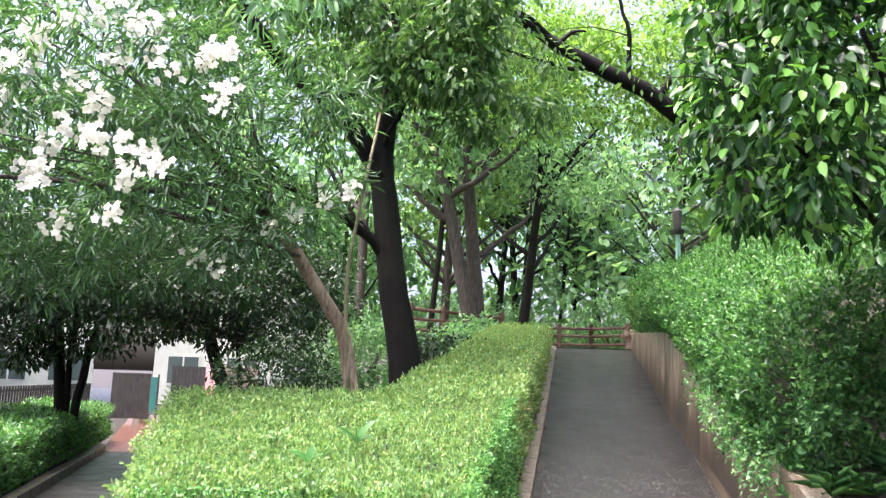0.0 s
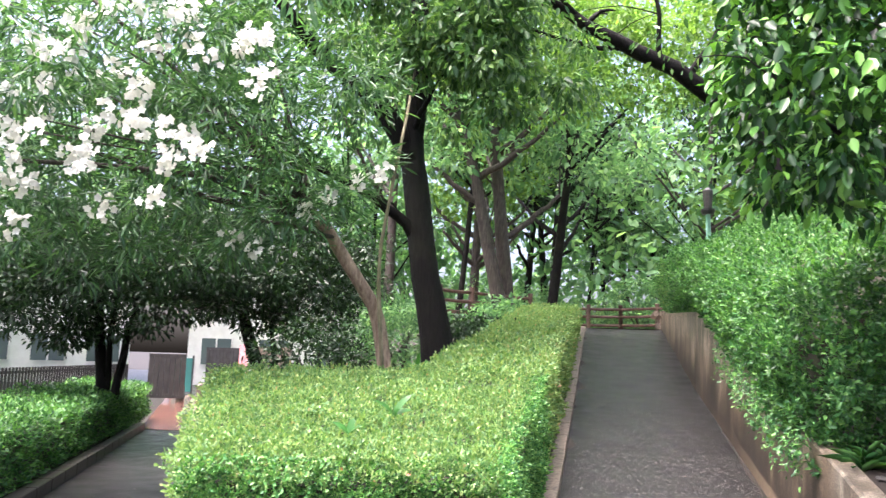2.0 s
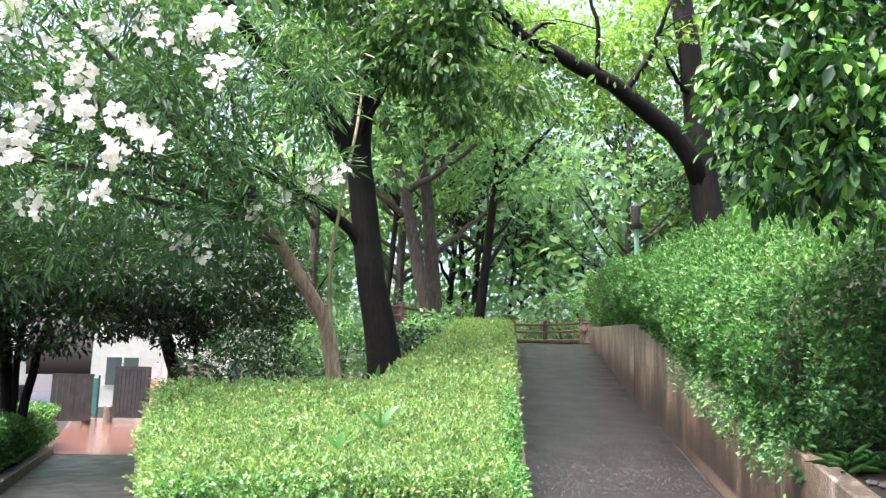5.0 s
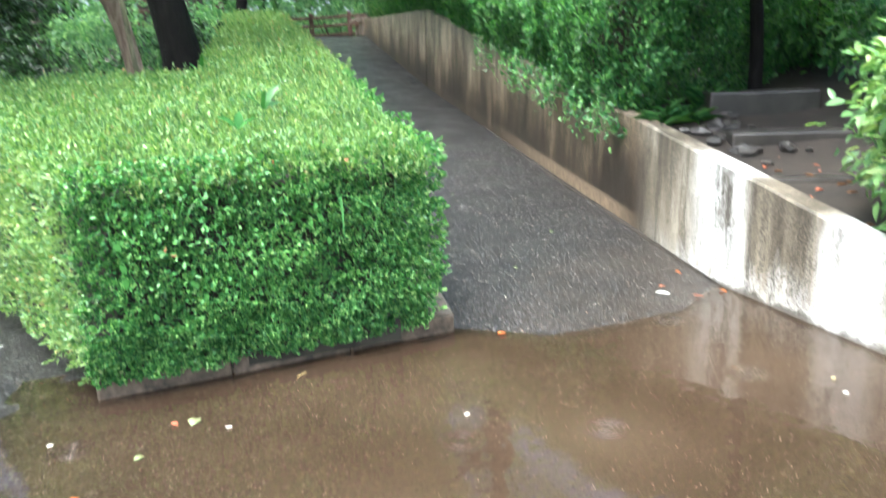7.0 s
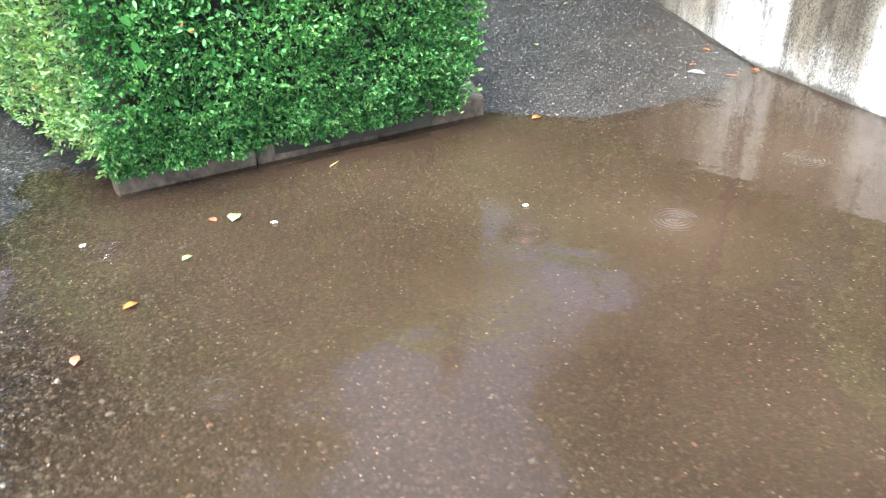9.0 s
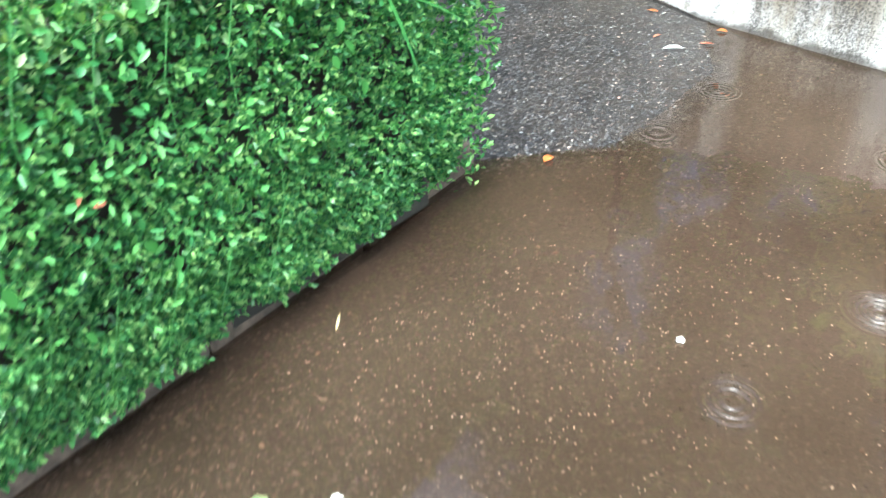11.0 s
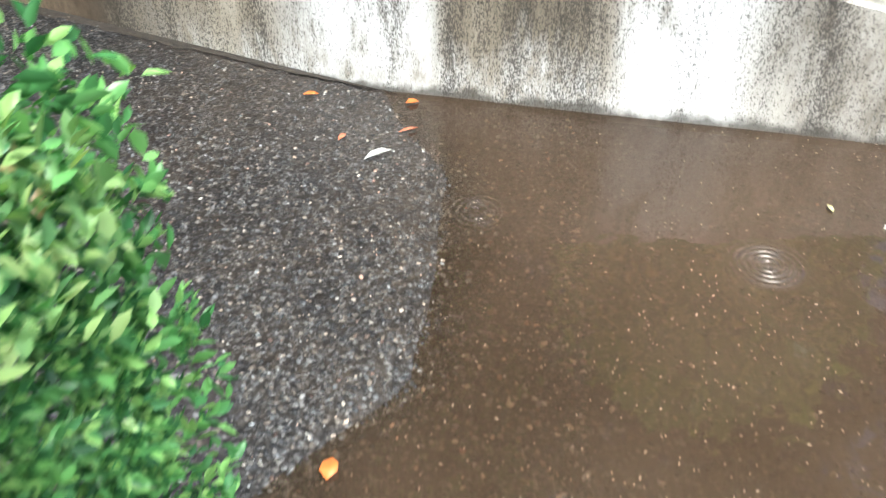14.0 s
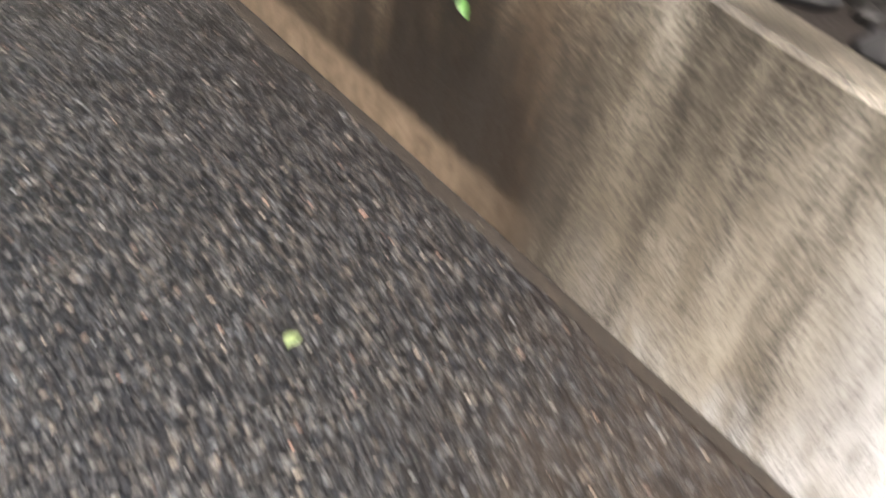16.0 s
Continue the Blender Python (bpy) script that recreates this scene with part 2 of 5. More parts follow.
PETAL = foliage("white_petals", [(0.0, (0.78, 0.78, 0.74)), (1.0, (0.85, 0.85, 0.82))], 0.5, 0.4, (1, 1, 1))
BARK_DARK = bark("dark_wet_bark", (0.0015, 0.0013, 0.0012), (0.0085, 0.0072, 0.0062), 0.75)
BARK_TAN = bark("tan_bark", (0.13, 0.085, 0.062), (0.42, 0.33, 0.25), 0.5)
BARK_VINE = bark("pale_vine_bark", (0.1, 0.1, 0.06), (0.3, 0.27, 0.17), 0.6)
BARK_GREY = bark("grey_bark", (0.025, 0.021, 0.019), (0.095, 0.08, 0.07), 0.6)
# twig colour, dark enough to stand for the shade inside the hedges too
TWIG_AND_CORE = plain("dark_twigs_and_core", (0.012, 0.012, 0.008), (0.035, 0.03, 0.018), 12.0, 0.8)
SOIL = plain("wet_soil", (0.008, 0.006, 0.0047), (0.027, 0.02, 0.015), 6.0, 0.7, 0.0, 0.6)
ASPHALT = asphalt("wet_asphalt")
WATER = muddy_water()
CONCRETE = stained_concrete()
MUD = plain("wet_silt", (0.009, 0.007, 0.005), (0.03, 0.022, 0.015), 40.0, 0.8, 0.0, 0.3)
KERB = plain("kerb_concrete", (0.04, 0.034, 0.024), (0.23, 0.19, 0.15), 26.0, 0.5, 0.0, 0.5)
KERB_BROWN = plain("silted_kerb", (0.03, 0.022, 0.015), (0.14, 0.102, 0.07), 24.0, 0.6, 0.0, 0.7)
RED_PAVING = plain("red_paving", (0.12, 0.052, 0.04), (0.22, 0.115, 0.085), 5.0, 0.12, 0.0, 0.6)
STEP = plain("dark_step_stone", (0.014, 0.0125, 0.0115), (0.045, 0.04, 0.036), 6.0, 0.4, 0.0, 0.6)
STONE = plain("grey_stone", (0.022, 0.021, 0.021), (0.072, 0.066, 0.064), 5.0, 0.5, 0.0, 0.6)
LOG = plain("brown_log", (0.05, 0.028, 0.02), (0.13, 0.075, 0.052), 10.0, 0.6, 0.0, 0.5)
BLACK_METAL = plain("black_paint", (0.012, 0.012, 0.013), (0.03, 0.03, 0.032), 6.0, 0.4)
WHITE_PAINT = plain("white_render", (0.66, 0.66, 0.64), (0.78, 0.78, 0.76), 3.0, 0.7)


# ---- mesh helpers ----
def link(name, me, parent=None, mats=()):
    for mt in mats:
        me.materials.append(mt)
    ob = new(name, me)
    if parent is not None:
        ob.parent = parent
    return ob


def part(name, bm, material, parent, label="", smooth=False):
    """One bmesh as one mesh object under a thing or a part."""
    me = bpy.data.meshes.new(name)
    bm.normal_update()
    bm.to_mesh(me)
    bm.free()
    if smooth:
        me.shade_smooth()
    ob = link(name, me, parent, [material])
    return tagged(ob, label) if label else ob


def thing(name, x, y, z, label, category, group="", kind=""):
    ob = new(name)
    ob.location = (x, y, z)
    return tagged(ob, label, category, group, kind)


def sheet(name, us, vs, place, material, parent=None, smooth=True):
    """A grid over us x vs, each corner laid by place(u, v)."""
    nu, nv = len(us), len(vs)
    pts = [place(u, v) for v in vs for u in us]
    quads = [(j * nu + i, j * nu + i + 1, (j + 1) * nu + i + 1, (j + 1) * nu + i) for j in range(nv - 1) for i in range(nu - 1)]
    me = bpy.data.meshes.new(name)
    me.from_pydata(pts, [], quads)
    if smooth:
        me.shade_smooth()
    return link(name, me, parent, [material])


def box(bm, x0, x1, y0, y1, z0, z1, m=None, bevel=0.0):
    r = bmesh.ops.create_cube(bm, size=1.0)
    bmesh.ops.transform(bm, verts=r["verts"], matrix=(m or Matrix()) @ Matrix.Translation(((x0 + x1) / 2, (y0 + y1) / 2, (z0 + z1) / 2)) @ Matrix.Diagonal((x1 - x0, y1 - y0, z1 - z0, 1)))
    if bevel:
        bmesh.ops.bevel(bm, geom=list({e for v in r["verts"] for e in v.link_edges}), offset=bevel, segments=2, affect="EDGES", profile=0.5)


def boxed(*a, **k):
    bm = bmesh.new()
    box(bm, *a, **k)
    return bm


def tube(bm, pts, radii, sides=8, wob=0.0, rng=None):
    """A tapering tube along points."""
    pts = [Vector(p) for p in pts]
    rings = []
    for i, p in enumerate(pts):
        d = (pts[min(i + 1, len(pts) - 1)] - pts[max(i - 1, 0)]).normalized()
        a = d.orthogonal().normalized() if i == 0 else (rings[-1][1] - d * rings[-1][1].dot(d)).normalized()
        b = d.cross(a)
        ring = []
        for s in range(sides):
            an = 2 * math.pi * s / sides
            r = radii[i] * (1 + (rng.uniform(-wob, wob) if rng else 0))
            ring.append(bm.verts.new(p + (a * math.cos(an) + b * math.sin(an)) * r))
        rings.append((ring, a))
    for (r0, _), (r1, _) in zip(rings, rings[1:]):
        for s in range(sides):
            bm.faces.new((r0[s], r0[(s + 1) % sides], r1[(s + 1) % sides], r1[s]))
    bm.faces.new(rings[-1][0])
    bm.faces.new(rings[0][0][::-1])


def smooth_line(pts, n):
    """n points on a smooth curve through pts."""
    pts = [Vector(p) for p in pts]
    ext = [2 * pts[0] - pts[1], *pts, 2 * pts[-1] - pts[-2]]
    out = []
    for k in range(n):
        s = k / (n - 1) * (len(pts) - 1)
        i = min(int(s), len(pts) - 2)
        f = s - i
        a, b, c, d = ext[i:i + 4]
        out.append(0.5 * (2 * b + (c - a) * f + (2 * a - 5 * b + 4 * c - d) * f * f + (3 * b - a - 3 * c + d) * f ** 3))
    return out


def unit(a):
    return a / np.maximum(np.linalg.norm(a, axis=1, keepdims=True), 1e-9)


def leaf_mesh(name, P, D, N, L, W, mat, parent=None, fold=0.12, droop=0.12):
    """Many six-cornered leaves, each folded on its midrib: foot P, way D, face N, length L, width W."""
    n = len(P)
    D = unit(D)
    S = unit(np.cross(D, N))
    N = np.cross(S, D)
    L, W = np.broadcast_to(L, (n,))[:, None], np.broadcast_to(W, (n,))[:, None]
    up = fold * W * N
    V = np.stack([P, P + 0.32 * L * D + 0.46 * W * S + up, P + 0.68 * L * D + 0.4 * W * S + up - 0.4 * droop * L * N,
                  P + L * D - droop * L * N, P + 0.68 * L * D - 0.4 * W * S + up - 0.4 * droop * L * N, P + 0.32 * L * D - 0.46 * W * S + up], 1).reshape(-1, 3)
    q = np.array([0, 3, 2, 1, 0, 5, 4, 3])
    loops = (np.arange(n)[:, None] * 6 + q).ravel()
    me = bpy.data.meshes.new(name)
    me.vertices.add(6 * n)
    me.vertices.foreach_set("co", V.astype(np.float32).ravel())
    me.loops.add(8 * n)
    me.loops.foreach_set("vertex_index", loops.astype(np.int32))
    me.polygons.add(2 * n)
    me.polygons.foreach_set("loop_start", np.arange(0, 8 * n, 4, dtype=np.int32))
    me.update(calc_edges=True)
    return link(name, me, parent, [mat])


def spread(rng, n):
    return unit(rng.normal(size=(n, 3)))


def clump_leaves(rng, centres, radii, per, size, aspect, hang=0.3, flat=0.6):
    """Leaves round clump centres: foot, way, face, length, width."""
    C = np.repeat(centres, per, axis=0)
    R = np.repeat(radii, per)[:, None]
    u = spread(rng, len(C))
    P = C + u * R * rng.uniform(0.25, 1.0, (len(C), 1)) ** 0.5 * np.array([1, 1, flat])
    D = unit(u + 0.8 * spread(rng, len(C)) + np.array([0, 0, -hang]))
    N = unit(np.array([0, 0, 1.0]) + 0.7 * spread(rng, len(C)))
    L = size * rng.uniform(0.6, 1.25, len(C))
    return P, D, N, L, L * aspect


# ---- the lie of the land ----
def x_kerb(y):
    return 0.305 + 0.162 * (y - 4.0)


def x_wall(y):
    return 2.15 + 0.163 * (y - 4.2)


def x_left(y):
    return -1.48 - 0.28 * (y - 3.9)


def ramp(y):
    y = min(max(y, 4.1), 18.5)
    return 0.148 * (y - 4.1) + 0.035 * max(0.0, y - 12.0)


def wall_top(y):
    return 0.99 + 0.204 * (y - 5.23) if y < 12.15 else 2.40 + 0.06 * (y - 12.15)


def bank_soil(x, y):
    """Height of the soil behind the retaining wall."""
    d = x - x_wall(y) - 0.15
    return max(wall_top(y), 0.3) - 0.05 + 0.16 * min(d, 5.0) + 0.05 * noise.noise(Vector((x * 2, y * 2, 8))) * min(1, d * 4)


def land(x, y):
    """Height of the soil sheet."""
    if y > 18.5:
        return ramp(y) * min(1.0, max(0.0, (x + 4.5) / 2.5)) - 0.05
    if x > x_wall(y) + 3.0:
        return bank_soil(x, y) - 0.05
    if x > x_wall(y) - 0.5:
        return min(ramp(y), 0.2) - 0.2
    if y < 4.0:
        return -0.12
    if x > x_kerb(y):
        return ramp(y) - 0.08
    if x > x_left(y) + 0.2:
        f = (x - x_left(y)) / (x_kerb(y) - x_left(y))
        return 0.06 + ramp(y) * f ** 1.6
    if x > x_left(y) - 2.5:
        return -0.12
    return 0.06


ROUGH_STEPS = [-600, -200, -80, -40, -25, -18, -14, -11, -9, -7.5, -6.5, -5.8, -5.2, -4.6, -4.2, -3.8, -3.4, -3, -2.7, -2.4, -2.1, -1.8, -1.5, -1.2, -0.9, -0.6, -0.3, 0, 0.2, 0.4, 0.6, 0.8, 1, 1.3, 1.6, 1.9, 2.2, 2.4, 2.6, 2.8, 3, 3.3, 3.6, 3.9, 4.2, 4.6, 5, 6, 8, 11, 15, 20, 30, 60, 150, 600]
DEEP_STEPS = [-600, -150, -40, -20, -10, -6, -4, -2, 0, 2, 3, 3.6, 3.97, 3.99, 4.3, 4.7, *[5 + 0.5 * k for k in range(27)], 18.45, 18.55, 19, 20, 22, 25, 30, 40, 60, 120, 300, 600]
tagged(sheet("bank", [0, 0.06, 0.2, 0.4, 0.6, 0.8, 1.0, 1.3, 1.6, 2.0, 2.5, 3.0, 4.0, 6.0], list(np.linspace(-4, 18.5, 70)), lambda u, v: (x_wall(v) + 0.16 + u, v, bank_soil(x_wall(v) + 0.16 + u, v)), SOIL),
       "bare wet soil bank behind the retaining wall", "ground", kind="structure")
ground = tagged(sheet("ground", ROUGH_STEPS, DEEP_STEPS, lambda u, v: (u, v, land(u, v)), SOIL), "dark wet soil of the planted park slope", "ground", kind="structure")


# ---- paved ground, puddle, wall, kerbs ----
def wet_edge(x):
    """How far up the ramp's foot the water reaches."""
    return 3.69 + 0.85 * max(0.0, 0.72 - x) + 0.55 * max(0.0, x - 1.55)


def path_z(x, y):
    rough = 0.005 * noise.noise(Vector((x * 2.4, y * 2.4, 0))) + 0.0012 * noise.noise(Vector((x * 8, y * 8, 4)))
    foot = 0.148 * (3.9 - wet_edge(x)) * min(1.0, max(0.0, (5.4 - y) / 1.6))
    return 0.148 * (y - 3.9) + foot + 0.035 * max(0.0, y - 12.0) - 0.03 * min(1, max(0, (y - 4.3) / 2)) + rough


def front_z(x, y):
    """Worn forecourt: a shallow bowl in which the rain stands, and the foot of the ramp."""
    bowl = -0.032 + (0.0047 if x < 0.5 else 0.002) * (x - 0.5) ** 2 + (0.0065 if y < 2.9 else 0.003) * (y - 2.9) ** 2
    z = min(bowl, 0.03) + 0.013 * noise.noise(Vector((x * 1.3, y * 1.3, 3.0))) + 0.0035 * noise.noise(Vector((x * 6, y * 6, 1.0)))
    if x > x_kerb(y) - 0.4:
        z = max(z, path_z(x, y))
    return z


tagged(sheet("pavement", list(np.linspace(-12, -3, 19)) + list(np.linspace(-2.92, 2.3, 88)), list(np.linspace(-8, 0, 17)) + list(np.linspace(0.1, 4.3, 71)),
             lambda u, v: (u, v, front_z(u, v)), ASPHALT), "wet worn asphalt forecourt with exposed pale aggregate", "pavement", kind="structure")
tagged(sheet("ramp_path", list(np.linspace(0, 1, 20)), list(np.linspace(4.3, 18.6, 90)),
             lambda u, v: (x_kerb(v) - 0.02 + u * (x_wall(v) + 0.04 - x_kerb(v)), v, path_z(x_kerb(v) + u * (x_wall(v) - x_kerb(v)), v)), ASPHALT),
       "grey wet asphalt path rising beside the retaining wall", "path", kind="structure")
tagged(sheet("lower_path", list(np.linspace(0, 1, 6)), list(np.linspace(4.2, 15.0, 30)),
             lambda u, v: (x_left(v) - 1.85 + u * 1.95, v, 0.004 + 0.01 * noise.noise(Vector((u * 2, v, 5)))), ASPHALT),
       "dark wet asphalt path running down beside the clipped hedge", "path", kind="structure")
tagged(sheet("red_pavement", list(np.linspace(0, 1, 6)), list(np.linspace(15.0, 27.0, 16)),
             lambda u, v: (x_left(v) - 1.95 - 0.3 * (v - 15) / 4 + u * (2.1 + 0.3 * (v - 15) / 4), v, 0.01), RED_PAVING),
       "wet red brick-coloured pavement by the street gate", "pavement", kind="structure")
tagged(sheet("street", [-60, -20, -6, 10, 40], [27.0, 34.0, 60.0], lambda u, v: (u, v, 0.005), ASPHALT), "wet pale street beyond the park gate", "road", kind="structure")
tagged(sheet("terrace", [0, 0.3, 0.6, 1], [18.6, 22, 26, 30], lambda u, v: (-1.5 + u * 9.0, v, ramp(v) + 0.04), RED_PAVING), "reddish gravel terrace at the top of the path", "pavement", kind="structure")
puddle = tagged(sheet("puddle", list(np.linspace(-4.2, 2.3, 131)), list(np.linspace(-0.6, 4.3, 99)), lambda u, v: (u, v, 0.0), WATER), "muddy brown rain puddle over the asphalt", "puddle", kind="structure")
depth = puddle.data.attributes.new("depth", "FLOAT", "POINT")
depth.data.foreach_set("value", [max(0.0, -front_z(v.co.x, v.co.y)) for v in puddle.data.vertices])


def wall_run(name, y0, y1, steps, parent):
    bm = bmesh.new()
    ys = np.linspace(y0, y1, steps)
    rows = []
    for y in ys:
        x, t = x_wall(y), max(wall_top(y), 0.3)
        lean = 0.012
        prof = [(x + 0.0, ramp(y) - 0.35), (x, ramp(y)), (x + lean + 0.01, t - 0.012), (x + lean + 0.025, t), (x + 0.17, t), (x + 0.185, t - 0.015), (x + 0.19, t - 0.5)]
        rows.append([bm.verts.new((px + 0.006 * noise.noise(Vector((y * 2, pz * 3, 1))), y, pz + 0.008 * noise.noise(Vector((y * 3, px * 9, 2))))) for px, pz in prof])
    for a, b in zip(rows, rows[1:]):
        for i in range(len(a) - 1):
            bm.faces.new((a[i], b[i], b[i + 1], a[i + 1]))
    for r in (rows[0], rows[-1][::-1]):
        bm.faces.new(r)
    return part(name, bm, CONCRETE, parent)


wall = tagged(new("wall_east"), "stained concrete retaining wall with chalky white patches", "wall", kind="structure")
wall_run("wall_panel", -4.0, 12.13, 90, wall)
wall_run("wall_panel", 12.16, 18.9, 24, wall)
tagged(sheet("silt_strip", list(np.linspace(0, 1, 9)), list(np.linspace(3.95, 9.5, 420)),
             lambda u, v: (x_wall(v) - 0.01 - u * (0.05 + 0.05 * noise.noise(Vector((v * 2.3, 0, 4))) + 0.03 * noise.noise(Vector((v * 11, 0, 6)))) * min(1, (9.6 - v) / 3) * min(1, (v - 3.9) / 0.6), v,
                           path_z(x_wall(v) - u * 0.17, v) + 0.005 * (1 - u ** 2) - 0.001 + 0.004 * u * noise.noise(Vector((u * 9, v * 38, 3)))), MUD), "wet brown silt washed along the foot of the wall", "silt", kind="structure")


def kerb_bar(name, pts, width, height, drop, mat, label):
    """A kerb of single stones along a line."""
    top = tagged(new(name), label, "kerb", kind="structure")
    pts = [Vector(p) for p in pts]
    for a, b in zip(pts, pts[1:]):
        d = b - a
        n = max(1, round(d.length / 0.6))
        side = Vector((-d.y, d.x, 0)).normalized() * width
        for k in range(n):
            p, q = a + d * (k / n), a + d * ((k + 1) / n - 0.008 / d.length)
            bm = bmesh.new()
            vs = [bm.verts.new(v) for v in (p - Vector((0, 0, drop)), q - Vector((0, 0, drop)), q + side - Vector((0, 0, drop)), p + side - Vector((0, 0, drop)))]
            ws = [bm.verts.new(v.co + Vector((0, 0, drop + height))) for v in vs]
            bm.faces.new(vs[::-1]), bm.faces.new(ws)
            for i in range(4):
                bm.faces.new((vs[i], vs[(i + 1) % 4], ws[(i + 1) % 4], ws[i]))
            bmesh.ops.bevel(bm, geom=list(bm.edges), offset=0.008, segments=1, affect="EDGES")
            part("kerb_stone", bm, mat, top)
    return top


kerb_bar("kerb_path", [(x_kerb(y), y, ramp(y)) for y in (4.02, 6, 8, 11, 14, 18.3)], 0.13, 0.09, 0.12, KERB, "pale worn concrete kerb along the rising path")
kerb_bar("kerb_front", [(-1.46, 3.875, 0), (0.305, 3.995, 0)], 0.12, 0.09, 0.1, KERB_BROWN, "low concrete kerb under the clipped hedge")
kerb_bar("kerb_hedge", [(x_left(y) + 0.16, y, 0) for y in (4.5, 8, 15)], -0.12, 0.06, 0.1, KERB, "low concrete kerb along the hedge's side")
kerb_bar("kerb_lower", [(x_left(y) - 1.85, y, 0) for y in (2.0, 6.0, 10, 15)], 0.16, 0.14, 0.1, STEP, "dark mossy stone kerb along the lower path")


# ---- hedges ----
def skin_leaves(rng, quads, density, size, aspect, depth, bumpy=0.05):
    """Leaves over the skin of a clipped hedge. quads: corners of its faces (functions of u, v), outward normals and areas."""
    Ps, Ds, Ns, Ls = [], [], [], []
    for place, normal, area in quads:
        n = int(area * density)
        u, v = rng.uniform(0, 1, n), rng.uniform(0, 1, n)
        P = np.array(place(u, v)).T
        nn = unit(np.array(normal, float)[None, :])
        w = np.array([0.9 * noise.noise(Vector(p) * 1.7) + 0.9 * noise.noise(Vector(p) * 4.5) + 0.6 * noise.noise(Vector(p) * 11) for p in P])
        keep = w > -0.88
        P, w, n = P[keep], w[keep], int(keep.sum())
        P = P + nn * (bumpy * w - depth * rng.uniform(0, 1, n) ** 1.6)[:, None]
        Ps.append(P)
        Ds.append(unit(nn * 0.75 + 0.85 * spread(rng, n) + np.array([0, 0, 0.15])))
        Ns.append(unit(nn * 0.7 + np.array([0, 0, 0.6]) + 0.6 * spread(rng, n)))
        Ls.append(size * rng.uniform(0.6, 1.3, n))
    L = np.concatenate(Ls)
    return np.concatenate(Ps), np.concatenate(Ds), np.concatenate(Ns), L, L * aspect


def shoots(rng, quads, density, long, leaf, aspect=0.46, bumpy=0.0):
    """Young shoots that stand out of the clipped skin, each with a dozen leaves."""
    Ps, Ds, Ns = [], [], []
    for place, normal, area in quads:
        n = int(area * density)
        base = np.array(place(rng.uniform(0, 1, n), rng.uniform(0, 1, n))).T
        if bumpy:
            w = np.array([0.9 * noise.noise(Vector(p) * 1.7) + 0.9 * noise.noise(Vector(p) * 4.5) + 0.6 * noise.noise(Vector(p) * 11) for p in base])
            base = (base + unit(np.array(normal, float)[None, :]) * (bumpy * w - 0.03 * rng.uniform(0, 1, n))[:, None])[w > -0.75]
            n = len(base)
        ax = unit(np.array(normal, float)[None, :] * 0.8 + np.array([0, 0, 0.35]) + 0.5 * spread(rng, n))
        ln = long * rng.uniform(0.4, 1.2, n)[:, None]
        for k in range(11):
            f = k / 10
            side = unit(np.cross(ax, spread(rng, n)))
            Ps.append(base + ax * ln * (0.9 * f - 0.1))
            Ds.append(unit(side * (1.1 - 0.8 * f) + ax * (0.35 + 0.9 * f)))
            Ns.append(unit(ax + 0.3 * spread(rng, n)))
    P = np.concatenate(Ps)
    L = leaf * rng.uniform(0.6, 1.2, len(P))
    return P, np.concatenate(Ds), np.concatenate(Ns), L, L * aspect


def prism(corners, tops, floor_z):
    """A closed block over the ground corners, with a height for each corner."""
    bm = bmesh.new()
    lo = [bm.verts.new((x, y, z)) for (x, y), z in zip(corners, floor_z)]
    hi = [bm.verts.new((x, y, z)) for (x, y), z in zip(corners, tops)]
    bm.faces.new(lo[::-1]), bm.faces.new(hi)
    n = len(lo)
    for i in range(n):
        bm.faces.new((lo[i], lo[(i + 1) % n], hi[(i + 1) % n], hi[i]))
    return bm


def hedge_top(y):
    return 1.02 + 0.128 * (y - 3.78)


def lerp(a, b, t):
    return a + (b - a) * t


rng = np.random.default_rng(7)
Y0, Y1, Y2 = 3.78, 7.1, 18.0
XL = lambda y: -1.5 - 0.29 * (y - 3.85)
XR = lambda y: x_kerb(y) - 0.16
hedge = thing("clipped_hedge", -0.6, 5.0, 0, "clipped bright green small-leaved hedge in a kerbed bed", "hedge")
hedge.matrix_world = Matrix()
FRONT = [
    (lambda u, v: (lerp(XL(Y0), XR(Y0), u), Y0 - 0.01 + 0.1 * u + 0.06 * (1 - v) ** 3 + 0.08 * v ** 12, lerp(0.075, hedge_top(Y0), v)), (0, -1, 0), 1.75 * 0.95),
    (lambda u, v: (lerp(XL(lerp(Y0, Y1, v)), XR(lerp(Y0, Y1, v)), u), lerp(Y0, Y1, v), hedge_top(lerp(Y0, Y1, v)) - 0.13 * (abs(u - 0.5) * 2) ** 14 - 0.1 * np.exp(-v * 26)), (0, -0.12, 1), 8.6),
]
SIDES = [
    (lambda u, v: (XL(lerp(Y0, Y1, u)) - 0.02, lerp(Y0, Y1, u), lerp(0.1, hedge_top(lerp(Y0, Y1, u)), v)), (-1, -0.28, 0), 4.0),
    (lambda u, v: (XR(lerp(Y0, Y1, u)) + 0.02, lerp(Y0, Y1, u), lerp(0.1 + ramp(Y0) + 0.45 * u, hedge_top(lerp(Y0, Y1, u)), v)), (1, -0.18, 0), 3.0),
    (lambda u, v: (lerp(XL(Y1), XR(Y1) - 1.1, u), 0 * u + Y1, lerp(0.8, hedge_top(Y1), v)), (0, 1, 0), 1.2),
]
BL = lambda y: XR(y) - 1.25
